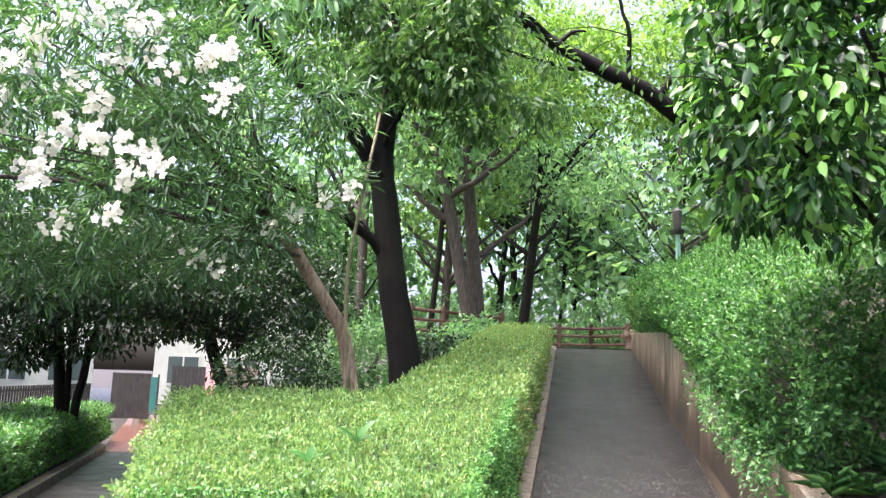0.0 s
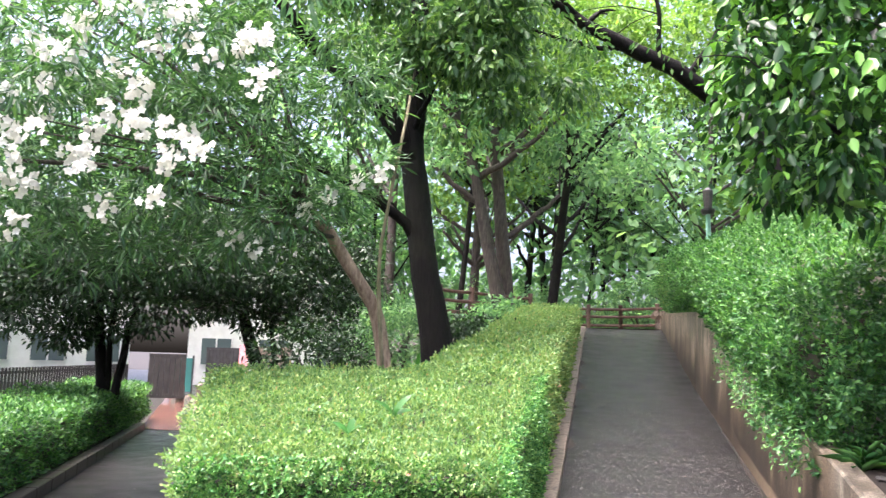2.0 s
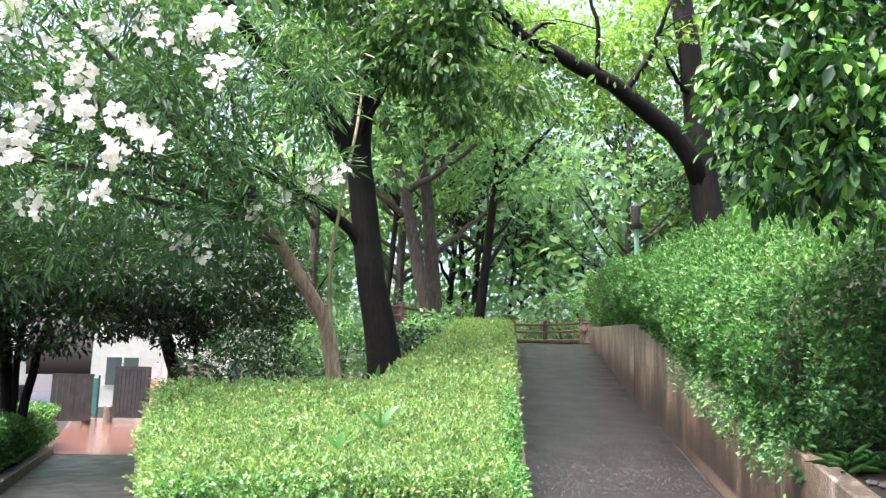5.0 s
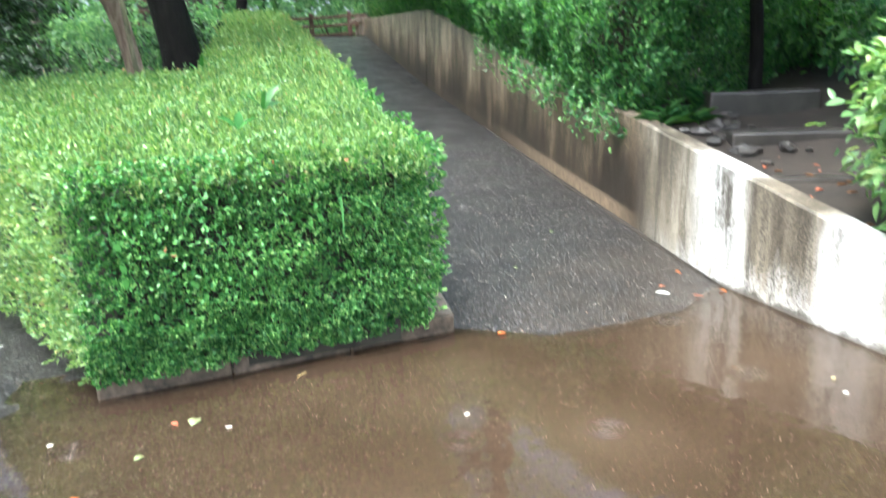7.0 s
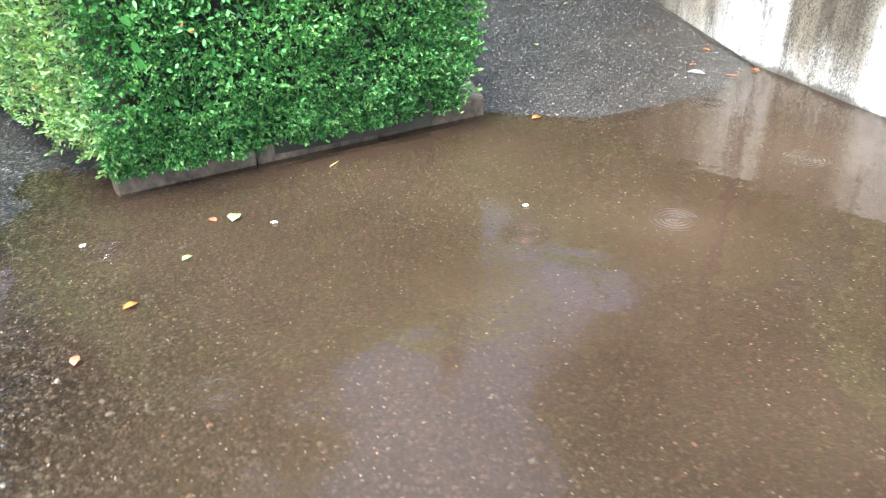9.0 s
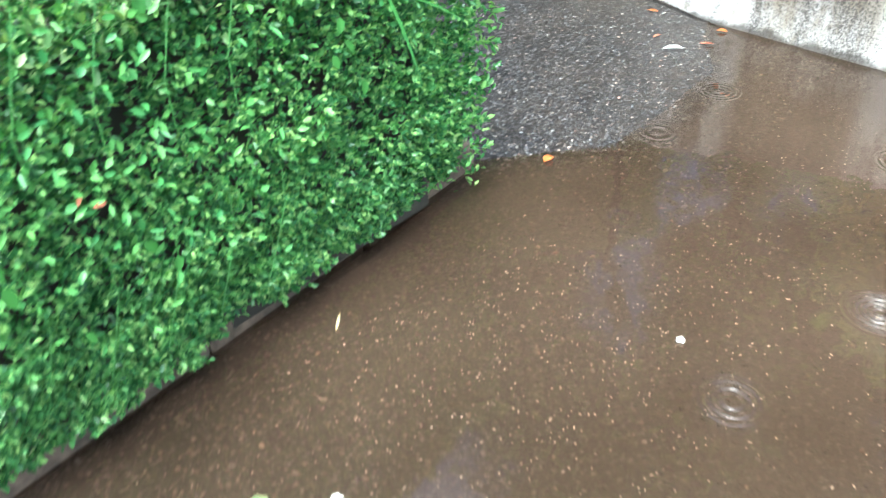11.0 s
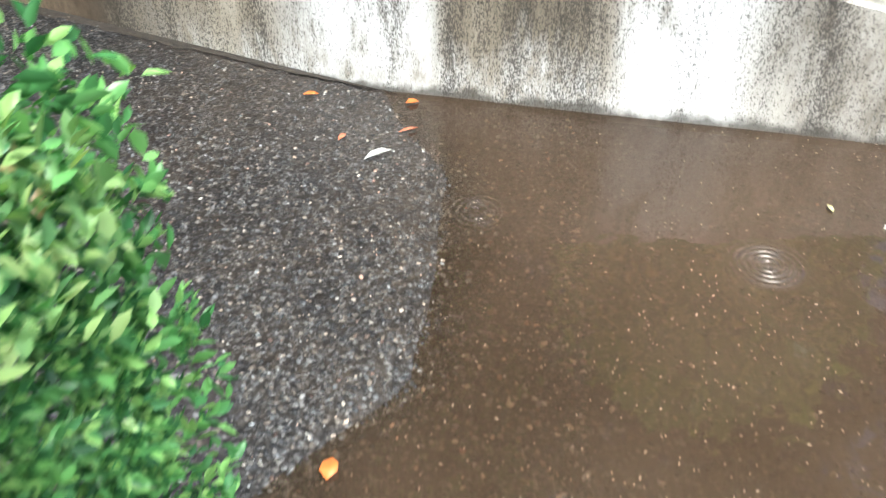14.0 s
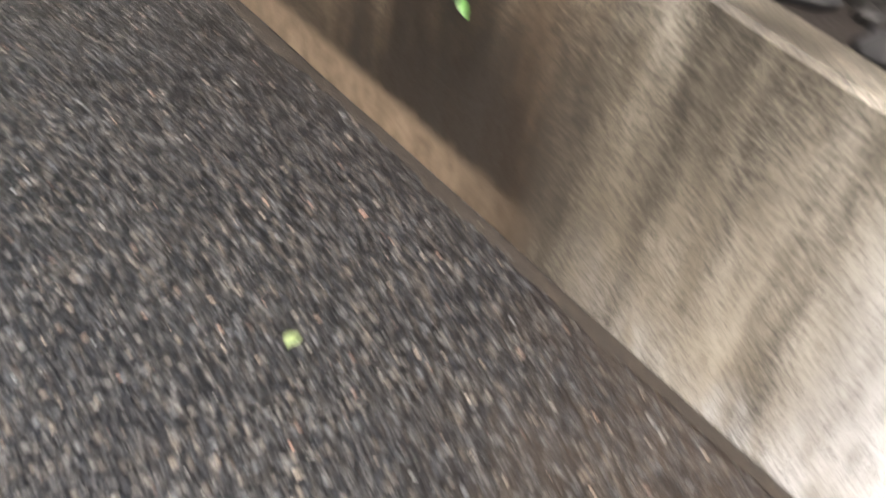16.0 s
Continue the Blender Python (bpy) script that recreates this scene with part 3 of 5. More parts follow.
BAND = [
    (lambda u, v: (lerp(BL(lerp(Y1, Y2, v)), XR(lerp(Y1, Y2, v)), u), lerp(Y1, Y2, v), hedge_top(lerp(Y1, Y2, v)) - 0.06 * (abs(u - 0.5) * 2) ** 6), (0, -0.12, 1), 13.8),
    (lambda u, v: (XR(lerp(Y1, Y2, u)), lerp(Y1, Y2, u), lerp(0.5 + 0.15 * lerp(0, Y2 - Y1, u), hedge_top(lerp(Y1, Y2, u)), v)), (1, -0.18, 0), 8.5),
    (lambda u, v: (BL(lerp(Y1, Y2, u)), lerp(Y1, Y2, u), lerp(0.6 + 0.148 * lerp(0, Y2 - Y1, u), hedge_top(lerp(Y1, Y2, u)), v)), (-1, 0.18, 0), 8.5),
]
leaf_mesh("foliage", *skin_leaves(rng, FRONT[:1], 8000, 0.02, 0.5, 0.13, 0.075), GREEN_HEDGE, hedge)
LOW = [(lambda u, v: FRONT[0][0](u, 0.24 * v), (0, -1, 0), 0.42)]
leaf_mesh("foliage", *skin_leaves(rng, LOW, 9000, 0.02, 0.5, 0.1, 0.03), GREEN_HEDGE, hedge)
leaf_mesh("young_growth", *shoots(rng, LOW, 900, 0.045, 0.021, 0.5, 0.03), GREEN_HEDGE, hedge)
leaf_mesh("foliage", *skin_leaves(rng, FRONT[1:], 4200, 0.025, 0.5, 0.12, 0.12), GREEN_TOP, hedge)
leaf_mesh("foliage", *skin_leaves(rng, SIDES[:1], 3600, 0.026, 0.5, 0.12, 0.08), GREEN_TOP, hedge)
leaf_mesh("foliage", *skin_leaves(rng, SIDES[1:], 4000, 0.026, 0.5, 0.12, 0.08), GREEN_HEDGE, hedge)
leaf_mesh("foliage", *skin_leaves(rng, BAND, 1300, 0.05, 0.5, 0.12), GREEN_TOP, hedge)
leaf_mesh("young_growth", *shoots(rng, FRONT[:1], 1900, 0.045, 0.021, 0.5, 0.06), GREEN_HEDGE, hedge)
leaf_mesh("young_growth", *shoots(rng, FRONT[1:], 520, 0.05, 0.025, 0.5, 0.07), GREEN_TOP, hedge)
leaf_mesh("young_growth", *shoots(rng, FRONT[1:] + SIDES[:1], 190, 0.075, 0.026, 0.46, 0.06), GREEN_SHOOT, hedge)
leaf_mesh("young_growth", *shoots(rng, SIDES[1:2], 420, 0.06, 0.026, 0.5, 0.06), GREEN_HEDGE, hedge)
leaf_mesh("young_growth", *shoots(rng, BAND[:2], 110, 0.1, 0.042, 0.46, 0.06), GREEN_SHOOT, hedge)
GREEN_CREEPER = foliage("creeper_leaves", [(0.0, (0.045, 0.18, 0.05)), (1.0, (0.13, 0.33, 0.08))], 0.35, 0.25)
# a creeper with larger yellow-green leaves has grown through the hedge's face
cn = 260
cp = np.stack([rng.normal(-1.02, 0.2, cn), 3.725 + rng.normal(0, 0.02, cn), np.minimum(rng.normal(0.78, 0.22, cn), 1.05)], 1)
creeper = tagged(new("creeper"), "creeper with yellow-green leaves grown through the hedge", "creeper")
leaf_mesh("foliage", cp, unit(np.array([0, -0.5, -0.2]) + 0.9 * spread(rng, cn)), unit(np.array([0, -1.0, 0.5]) + 0.5 * spread(rng, cn)), rng.uniform(0.02, 0.034, cn), rng.uniform(0.01, 0.0165, cn), GREEN_CREEPER, creeper)
for k in range(5):
    bm = bmesh.new()
    x = -1.3 + 0.14 * k
    tube(bm, smooth_line([(x, 3.8, 0.2), (x + 0.06, 3.735, 0.5), (x - 0.03, 3.725, 0.75), (x + 0.05, 3.74, 1.0)], 9), [0.0013] * 9, 5)
    part("stem", bm, GREEN_CREEPER, creeper)
IN = 0.14
# solid dark blocks: inner twigs and the shade among them in one colour
part("dark_core", prism([(XL(Y0) + IN, Y0 + IN), (XR(Y0) - IN, Y0 + IN), (XR(Y1) - IN, Y1 - IN), (XL(Y1) + IN, Y1 - IN)],
                       [hedge_top(Y0) - IN] * 2 + [hedge_top(Y1) - IN] * 2, [0.03] * 4), TWIG_AND_CORE, hedge)
part("dark_core", prism([(BL(Y1) + IN, Y1 - IN), (XR(Y1) - IN, Y1 - IN), (XR(Y2) - IN, Y2 - IN), (BL(Y2) + IN, Y2 - IN)],
                       [hedge_top(Y1) - IN] * 2 + [hedge_top(Y2) - IN] * 2, [0.3] * 2 + [1.9] * 2), TWIG_AND_CORE, hedge)


def bank_top(y):
    return 2.3 + 0.19 * (y - 6.0) if y < 12.15 else 3.47 + 0.085 * (y - 12.15)


def bank_hedge():
    """The loose clipped shrubs that hang over the wall."""
    rng = np.random.default_rng(11)
    top = tagged(new("azalea_hedge"), "loose green azalea hedge spilling over the retaining wall", "hedge")
    ya, yb = 5.35, 18.4
    yv = lambda u: lerp(ya, yb, u)
    wt = np.vectorize(wall_top)
    bt = np.vectorize(bank_top)
    # the face bulges out over the wall, most at mid-height
    face = (lambda u, v: (x_wall(yv(u)) + 0.12 - 0.26 * np.sin(np.clip(v, 0, 1) * 2.6) * np.clip((18.0 - yv(u)) / 6, 0.3, 1) + 0.5 * np.clip(v - 0.75, 0, 1) ** 1.5 * 4 * 0.25, yv(u), lerp(wt(yv(u)) - 0.26 * np.clip((10 - yv(u)) / 5, 0, 1), bt(yv(u)), v)), (-1, -0.25, 0.25), 20.0)
    cap = (lambda u, v: (x_wall(yv(u)) + 0.15 + 2.6 * v, yv(u), bt(yv(u)) + (0.3 + 0.95 * np.clip((15 - yv(u)) / 4, 0, 1)) * v - 0.1 * (1 - v) ** 6), (-0.3, -0.15, 1), 36.0)
    end = (lambda u, v: (x_wall(ya) + 0.05 + 2.4 * u, ya - 0.25 * np.sin(v * 2.8) + 0.25 * u, lerp(wt(ya) - 0.05 + 0.25 * u, bt(ya) + 1.1 * u, v)), (0, -1, 0.2), 4.4)
    leaf_mesh("foliage", *skin_leaves(rng, [face], 2100, 0.05, 0.5, 0.3, 0.24), GREEN_AZALEA, top)
    leaf_mesh("foliage", *skin_leaves(rng, [cap], 800, 0.055, 0.5, 0.14, 0.16), GREEN_AZALEA, top)
    leaf_mesh("foliage", *skin_leaves(rng, [end], 4200, 0.05, 0.5, 0.45, 0.2), GREEN_AZALEA, top)
    leaf_mesh("young_growth", *shoots(rng, [face], 230, 0.11, 0.046, 0.5, 0.24), GREEN_AZALEA, top)
    leaf_mesh("young_growth", *shoots(rng, [cap, end], 110, 0.12, 0.048, 0.5, 0.18), GREEN_AZALEA, top)
    far = (lambda u, v: face[0](0.8 + 0.2 * u, v), face[1], 3.2)
    leaf_mesh("young_growth", *shoots(rng, [far], 220, 0.1, 0.045, 0.5, 0.2), GREEN_TOP, top)
    # sprays that hang down over the top of the wall
    n = 90
    sy = ya + 3.6 * rng.uniform(0, 1, n) ** 1.4
    sx, sz = x_wall(sy) - rng.uniform(0.02, 0.16, n), wt(sy) + 0.12
    Ps, Ds, Ns = [], [], []
    for k in range(14):
        f = k / 13 * rng.uniform(0.3, 1.0, n)
        Ps.append(np.stack([sx - 0.06 * np.sin(f * 3), sy, sz - 0.42 * f], 1) + rng.normal(0, 0.02, (n, 3)))
        Ds.append(np.array([-0.5, 0, -0.4]) + 0.8 * spread(rng, n))
        Ns.append(np.array([-0.6, -0.2, 0.8]) + 0.4 * spread(rng, n))
    Ps = np.concatenate(Ps)
    L = rng.uniform(0.03, 0.055, len(Ps))
    leaf_mesh("hanging_growth", Ps, np.concatenate(Ds), np.concatenate(Ns), L, L * 0.5, GREEN_AZALEA, top)
    # dark core: shade between the inner twigs is put into its colour
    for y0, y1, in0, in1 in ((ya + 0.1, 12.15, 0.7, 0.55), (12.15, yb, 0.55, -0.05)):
        part("dark_core", prism([(x_wall(y0) + 0.42, y0 + 0.75 * (y0 < 6)), (x_wall(y0) + 2.8, y0 + 0.85 * (y0 < 6)), (x_wall(y1) + 2.8, y1), (x_wall(y1) + 0.42, y1)],
                               [bank_top(y0) - 0.35, bank_top(y0) + in0, bank_top(y1 - 0.01) + in1, bank_top(y1 - 0.01) - 0.35], [wall_top(y0) - 0.02] * 2 + [wall_top(y1) - 0.02] * 2), TWIG_AND_CORE, top)


bank_hedge()


def left_hedge():
    rng = np.random.default_rng(12)
    top = tagged(new("low_hedge"), "low dark green hedge along the lower path", "hedge")
    xa = lambda y: x_left(y) - 2.02
    y0, y1 = 3.5, 17.0
    yv = lambda u: lerp(y0, y1, u)
    face = (lambda u, v: (xa(yv(u)) - 0.1 * v, yv(u), lerp(0.15, 0.74, v)), (1, 0.2, 0.2), 11.0)
    cap = (lambda u, v: (xa(yv(u)) - 1.5 * v, yv(u), 0.76 + 0.1 * v), (0, 0, 1), 20.0)
    leaf_mesh("foliage", *skin_leaves(rng, [face, cap], 1100, 0.06, 0.42, 0.14, 0.1), GREEN_AZALEA, top)
    # solid dark block whose colour holds the shade behind the leaves
    part("dark_core", prism([(xa(y0) - 0.15, y0), (xa(y1) - 0.15, y1), (xa(y1) - 1.5, y1), (xa(y0) - 1.5, y0)], [0.62] * 4, [0.05] * 4), TWIG_AND_CORE, top)


left_hedge()


# ---- trees ----
def tree(name, label, trunk, radius, mat_bark, limbs, crown, mat_leaf, seed, category="tree", taper=0.55, twigs=3, mat_limb=None):
    """A tree: trunk along points, limbs [(points, radius)], crown clumps (centres, radii, leaves each, leaf size, aspect, hang)."""
    r = random.Random(seed)
    rng = np.random.default_rng(seed)
    top = tagged(new(name), label, category)
    pts = smooth_line(trunk, 14)
    bm = bmesh.new()
    rad = [radius * (1 - (1 - taper) * k / 13) * (1.35 if k == 0 else 1.1 if k == 1 else 1.0) for k in range(14)]
    tube(bm, pts, rad, 14, 0.05, r)
    part("trunk", bm, mat_bark, top, smooth=True)
    for line, lr in limbs:
        bm = bmesh.new()
        ps = smooth_line(line, 10)
        ps = [p + Vector((r.uniform(-1, 1), r.uniform(-1, 1), r.uniform(-1, 1))) * lr * 0.35 * (0 < k < 9) for k, p in enumerate(ps)]
        tube(bm, ps, [lr * (1 - 0.065 * k) for k in range(10)], 9, 0.05, r)
        for k in range(twigs):
            p = ps[r.randrange(3, 10)]
            d = Vector((r.uniform(-1, 1), r.uniform(-1, 1), r.uniform(-0.1, 0.9))).normalized() * r.uniform(0.5, 1.4)
            tube(bm, smooth_line([p, p + d * 0.5 + Vector((0, 0, 0.12)), p + d], 5), [lr * 0.28 * (1 - 0.18 * j) for j in range(5)], 5)
        part("limb", bm, mat_limb or mat_bark, top, smooth=True)
    centres, radii, per, size, aspect, hang = crown
    if len(centres):
        leaf_mesh("crown", *clump_leaves(rng, np.array(centres), np.array(radii), per, size, aspect, hang), mat_leaf, top)
    return top


def cloud(seed, n, centre, half, rmin, rmax, hollow=0.0):
    """Clump centres within an uneven ellipsoid."""
    rng = np.random.default_rng(seed)
    u = spread(rng, n) * (hollow + (1 - hollow) * rng.uniform(0, 1, (n, 1)) ** 0.45)
    C = np.array(centre) + u * np.array(half)
    # the canopy leaves two gaps of open sky, over the leaning tree's limb and over the bank
    for ex, ey, a0, a1, e0, e1 in ((-0.75, 2.0, 11, 32, 35, 47), (0.3, 3.5, 58, 72, 32, 50)):
        v = C - np.array([ex, ey, 0.0])
        az, el = np.degrees(np.arctan2(v[:, 0], v[:, 1])), np.degrees(np.arctan2(v[:, 2], np.hypot(v[:, 0], v[:, 1])))
        C = C[~((az > a0) & (az < a1) & (el > e0) & (el < e1))]
    return [tuple(c) for c in C], list(rng.uniform(rmin, rmax, len(C)))


def crown(seed, n, centre, half, rmin, rmax, per, size, aspect=0.5, hang=0.3, hollow=0.0):
    c, r = cloud(seed, n, centre, half, rmin, rmax, hollow)
    return c, r, per, size, aspect, hang


def camphor_crown():
    """High crown behind, and drooping sprays before the upper trunk that leave the left limb bare."""
    c1, r1 = cloud(21, 230, (-0.9, 10.5, 6.9), (4.2, 2.2, 2.1), 0.35, 0.7)
    c2, r2 = cloud(24, 95, (0.15, 9.0, 5.75), (1.35, 0.7, 1.35), 0.2, 0.4)
    c3, r3 = cloud(25, 60, (-2.6, 8.6, 6.6), (1.6, 0.8, 0.9), 0.25, 0.45)
    both = [(c, r) for c, r in zip(c1 + c2 + c3, r1 + r2 + r3) if not (c[1] < 9.8 and -3.0 < c[0] < -0.95 and c[2] < 3.9 - 1.1 * c[0])]
    return [c for c, r in both], [r for c, r in both], 72, 0.13, 0.42, 0.9


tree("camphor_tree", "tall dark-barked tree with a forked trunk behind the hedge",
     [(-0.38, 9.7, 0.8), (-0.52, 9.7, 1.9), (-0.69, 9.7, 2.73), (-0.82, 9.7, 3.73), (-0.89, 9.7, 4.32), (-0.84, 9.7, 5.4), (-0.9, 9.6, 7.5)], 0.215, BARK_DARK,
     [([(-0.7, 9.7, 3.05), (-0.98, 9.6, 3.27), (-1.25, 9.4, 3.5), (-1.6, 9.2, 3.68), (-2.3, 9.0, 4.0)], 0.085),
      ([(-0.89, 9.7, 4.1), (-1.09, 9.6, 4.53), (-1.51, 9.4, 4.92), (-1.99, 9.2, 5.32), (-2.6, 8.8, 6.0)], 0.165),
      ([(-0.84, 9.7, 5.2), (-0.3, 9.2, 6.0), (0.6, 8.6, 6.6)], 0.08),
      ([(-0.85, 9.6, 4.55), (-0.72, 9.4, 4.8), (-0.6, 9.3, 5.0)], 0.05)],
     camphor_crown(), GREEN_CAMPHOR, 3)

def leaning_crown():
    c1, r1 = cloud(22, 300, (2.6, 14.8, 9.0), (5.6, 2.2, 2.6), 0.35, 0.75)
    c2, r2 = cloud(26, 150, (2.2, 13.4, 7.9), (4.2, 1.4, 1.6), 0.25, 0.5)
    return c1 + c2, r1 + r2, 62, 0.12, 0.48, 0.3


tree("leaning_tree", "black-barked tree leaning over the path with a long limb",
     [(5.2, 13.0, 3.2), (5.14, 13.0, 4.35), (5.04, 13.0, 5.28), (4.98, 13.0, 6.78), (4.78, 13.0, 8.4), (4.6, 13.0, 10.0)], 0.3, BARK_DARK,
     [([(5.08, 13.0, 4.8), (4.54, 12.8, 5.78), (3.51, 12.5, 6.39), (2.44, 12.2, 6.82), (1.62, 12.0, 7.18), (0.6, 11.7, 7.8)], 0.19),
      ([(3.51, 12.5, 6.39), (3.92, 12.3, 7.06), (4.19, 12.0, 7.9)], 0.07),
      ([(4.95, 13, 6.6), (4.6, 12.8, 6.75), (4.3, 12.6, 7.1)], 0.06),
      ([(2.44, 12.2, 6.8), (1.7, 12.0, 6.75), (0.7, 11.6, 6.9)], 0.05),
      ([(3.0, 12.3, 6.6), (2.9, 12.0, 7.4), (2.6, 11.8, 8.2)], 0.05)],
     leaning_crown(), GREEN_BRIGHT, 4, twigs=5)


def leaf_spray():
    rng = np.random.default_rng(35)
    top = tagged(new("hanging_branch"), "drooping leafy branch hanging in from above", "branch")
    bm = bmesh.new()
    for line in ([(-1.2, 7.4, 5.9), (-1.4, 6.6, 5.2), (-1.5, 6.0, 4.65)], [(-2.0, 7.4, 6.0), (-2.6, 6.5, 5.3), (-2.75, 6.0, 4.8)]):
        tube(bm, smooth_line(line, 7), [0.02 - 0.002 * k for k in range(7)], 6)
    part("twig", bm, BARK_DARK, top)
    cc = np.array([(-2.85, 6.0, 4.7), (-2.6, 6.0, 4.9), (-1.6, 6.0, 4.6), (-1.4, 6.1, 4.8), (-1.2, 6.3, 5.0), (-2.9, 6.2, 5.1)])
    leaf_mesh("foliage", *clump_leaves(rng, cc, np.full(6, 0.26), 38, 0.17, 0.3, 1.4), GREEN_WOODS, top)


leaf_spray()


def oleander():
    seed = 31
    r = random.Random(seed)
    c1, r1, *_ = crown(32, 230, (-3.5, 7.3, 3.9), (2.7, 2.0, 1.6), 0.28, 0.5, 1, 1)
    limbs = [([(-1.75, 8.2, 3.0), (-2.4, 7.6, 3.25), (-3.2, 7.0, 3.3), (-4.2, 6.4, 3.2)], 0.045),
             ([(-1.7, 8.2, 2.95), (-2.3, 7.8, 3.6), (-3.0, 7.2, 4.3), (-3.8, 6.6, 4.9)], 0.045),
             ([(-1.8, 8.1, 3.05), (-2.0, 7.9, 3.8), (-2.2, 7.6, 4.6)], 0.035),
             ([(-1.8, 8.1, 3.05), (-2.9, 7.9, 3.2), (-4.0, 7.8, 3.6), (-5.2, 7.5, 4.0)], 0.04),
             ([(-1.6, 8.2, 2.85), (-2.1, 7.6, 2.9), (-2.4, 7.0, 2.75)], 0.025)]
    limbs += [([(-1.85, 8.1, 3.1), (-1.85 - r.uniform(0.2, 1.0), 7.6, 3.3 + r.uniform(0, 0.8)), (-2.2 - r.uniform(0.3, 2.6), r.uniform(5.8, 8.5), 3.4 + r.uniform(0, 1.6))], 0.018) for _ in range(16)]
    extra = [(-1.55, 7.4, 3.05), (-1.3, 7.2, 3.15), (-2.25, 6.9, 2.6), (-2.1, 6.8, 2.75), (-2.4, 7.0, 2.55), (-2.0, 7.2, 2.9)]
    top = tree("oleander", "white-flowering oleander with a tan leaning stem", [(-0.95, 8.5, 0.9), (-1.01, 8.5, 1.45), (-1.12, 8.5, 2.01), (-1.27, 8.4, 2.3), (-1.51, 8.3, 2.67), (-1.69, 8.2, 2.95), (-1.85, 8.1, 3.1)], 0.085, BARK_TAN,
               limbs, (c1 + extra, r1 + [0.26] * len(extra), 85, 0.15, 0.17, 0.15), GREEN_OLEANDER, seed, twigs=1, taper=0.8, mat_limb=BARK_GREY)
    rng = np.random.default_rng(33)
    heads = []
    for _ in range(62):
        heads.append((-1.55 - 2.9 * rng.uniform() ** 0.8, 0, 0))
    heads = np.array(heads)
    heads[:, 1] = rng.uniform(5.2, 6.0, len(heads))
    side = np.clip((-1.55 - heads[:, 0]) / 1.3, 0, 1)
    heads[:, 2] = rng.uniform(0, 1, len(heads)) * (1.0 + 1.0 * side) + 3.3 - 0.8 * side
    few = np.array([(-2.25, 6.85, 2.6), (-2.05, 6.8, 2.5), (-1.5, 7.3, 3.1), (-1.72, 7.4, 2.98), (-1.2, 7.2, 3.3), (-0.95, 7.3, 3.35)])
    heads = np.concatenate([heads, few])
    C = np.repeat(heads, 13, axis=0) + rng.normal(0, 0.052, (len(heads) * 13, 3))
    F = np.repeat(C, 5, axis=0)
    ang = np.tile(np.arange(5) * 2 * math.pi / 5, len(C))
    ax = np.repeat(unit(np.array([0.1, -1.0, 0.1]) + 0.7 * spread(rng, len(C))), 5, axis=0)
    s = unit(np.cross(ax, np.array([0.3, 0.2, 1.0])))
    w = np.cross(ax, s)
    D = s * np.cos(ang)[:, None] + w * np.sin(ang)[:, None] + 0.25 * ax
    leaf_mesh("blossom", F, D, ax, rng.uniform(0.032, 0.045, len(F)), 0.034, PETAL, top)


oleander()


def hanging_vine():
    top = tagged(new("hanging_vine"), "pale tan vine hanging from the tall tree's limb", "vine")
    bm = bmesh.new()
    tube(bm, smooth_line([(-1.0, 8.3, 1.3), (-1.09, 8.3, 2.5), (-1.0, 8.3, 3.33), (-0.86, 8.4, 4.28), (-0.85, 9.2, 5.2)], 16), [0.024 - 0.0006 * k for k in range(16)], 7, 0.08, random.Random(4))
    part("stem", bm, BARK_VINE, top, smooth=True)


hanging_vine()
tree("camellia", "camellia with big glossy leaves leaning over the wall", [(3.5, 5.2, 0.8), (3.4, 5.1, 1.6), (3.1, 4.9, 2.4), (2.8, 4.6, 3.2)], 0.06, BARK_DARK,
     [([(3.2, 5.0, 2.2), (2.5, 4.5, 2.7), (1.8, 4.2, 3.1)], 0.03), ([(3.0, 4.8, 2.6), (2.5, 4.1, 3.1), (2.1, 3.7, 3.5)], 0.03)],
     crown(41, 430, (2.9, 4.4, 3.4), (1.42, 1.0, 1.3), 0.16, 0.3, 44, 0.098, 0.5, 0.9, 0.4), GREEN_CAMELLIA, 6)


def woods_tree(x, y, z, h, r, lean, seed, mat_bark=BARK_GREY, mat=GREEN_WOODS, n=90, size=0.24, low=0.4):
    rr = random.Random(seed)
    pts = [(x, y, z - 0.3), (x + lean * 0.3, y, z + h * 0.25), (x + lean * 0.55, y, z + h * 0.5), (x + lean, y, z + h * 0.8)]
    limbs = []
    for k in range(7):
        f = rr.uniform(0.25, 0.75)
        bx, bz = x + lean * f, z + h * f
        a = rr.uniform(0, 2 * math.pi)
        L = rr.uniform(0.15, 0.3) * h
        limbs.append(([(bx, y, bz), (bx + math.cos(a) * L * 0.5, y + math.sin(a) * L * 0.5, bz + L * 0.35), (bx + math.cos(a) * L, y + math.sin(a) * L, bz + L * 0.8)], r * 0.5))
    top_c = (x + lean * 0.8, y, z + h * (low + 1) / 2)
    return tree("woods_tree", "slender tree of the wood, seen or added out of view", pts, r, mat_bark, limbs,
                crown(seed + 500, n, top_c, (h * 0.32, h * 0.3, h * (1 - low) / 2), 0.5, 1.0, 33, size, 0.5, 0.4), mat, seed, twigs=2)


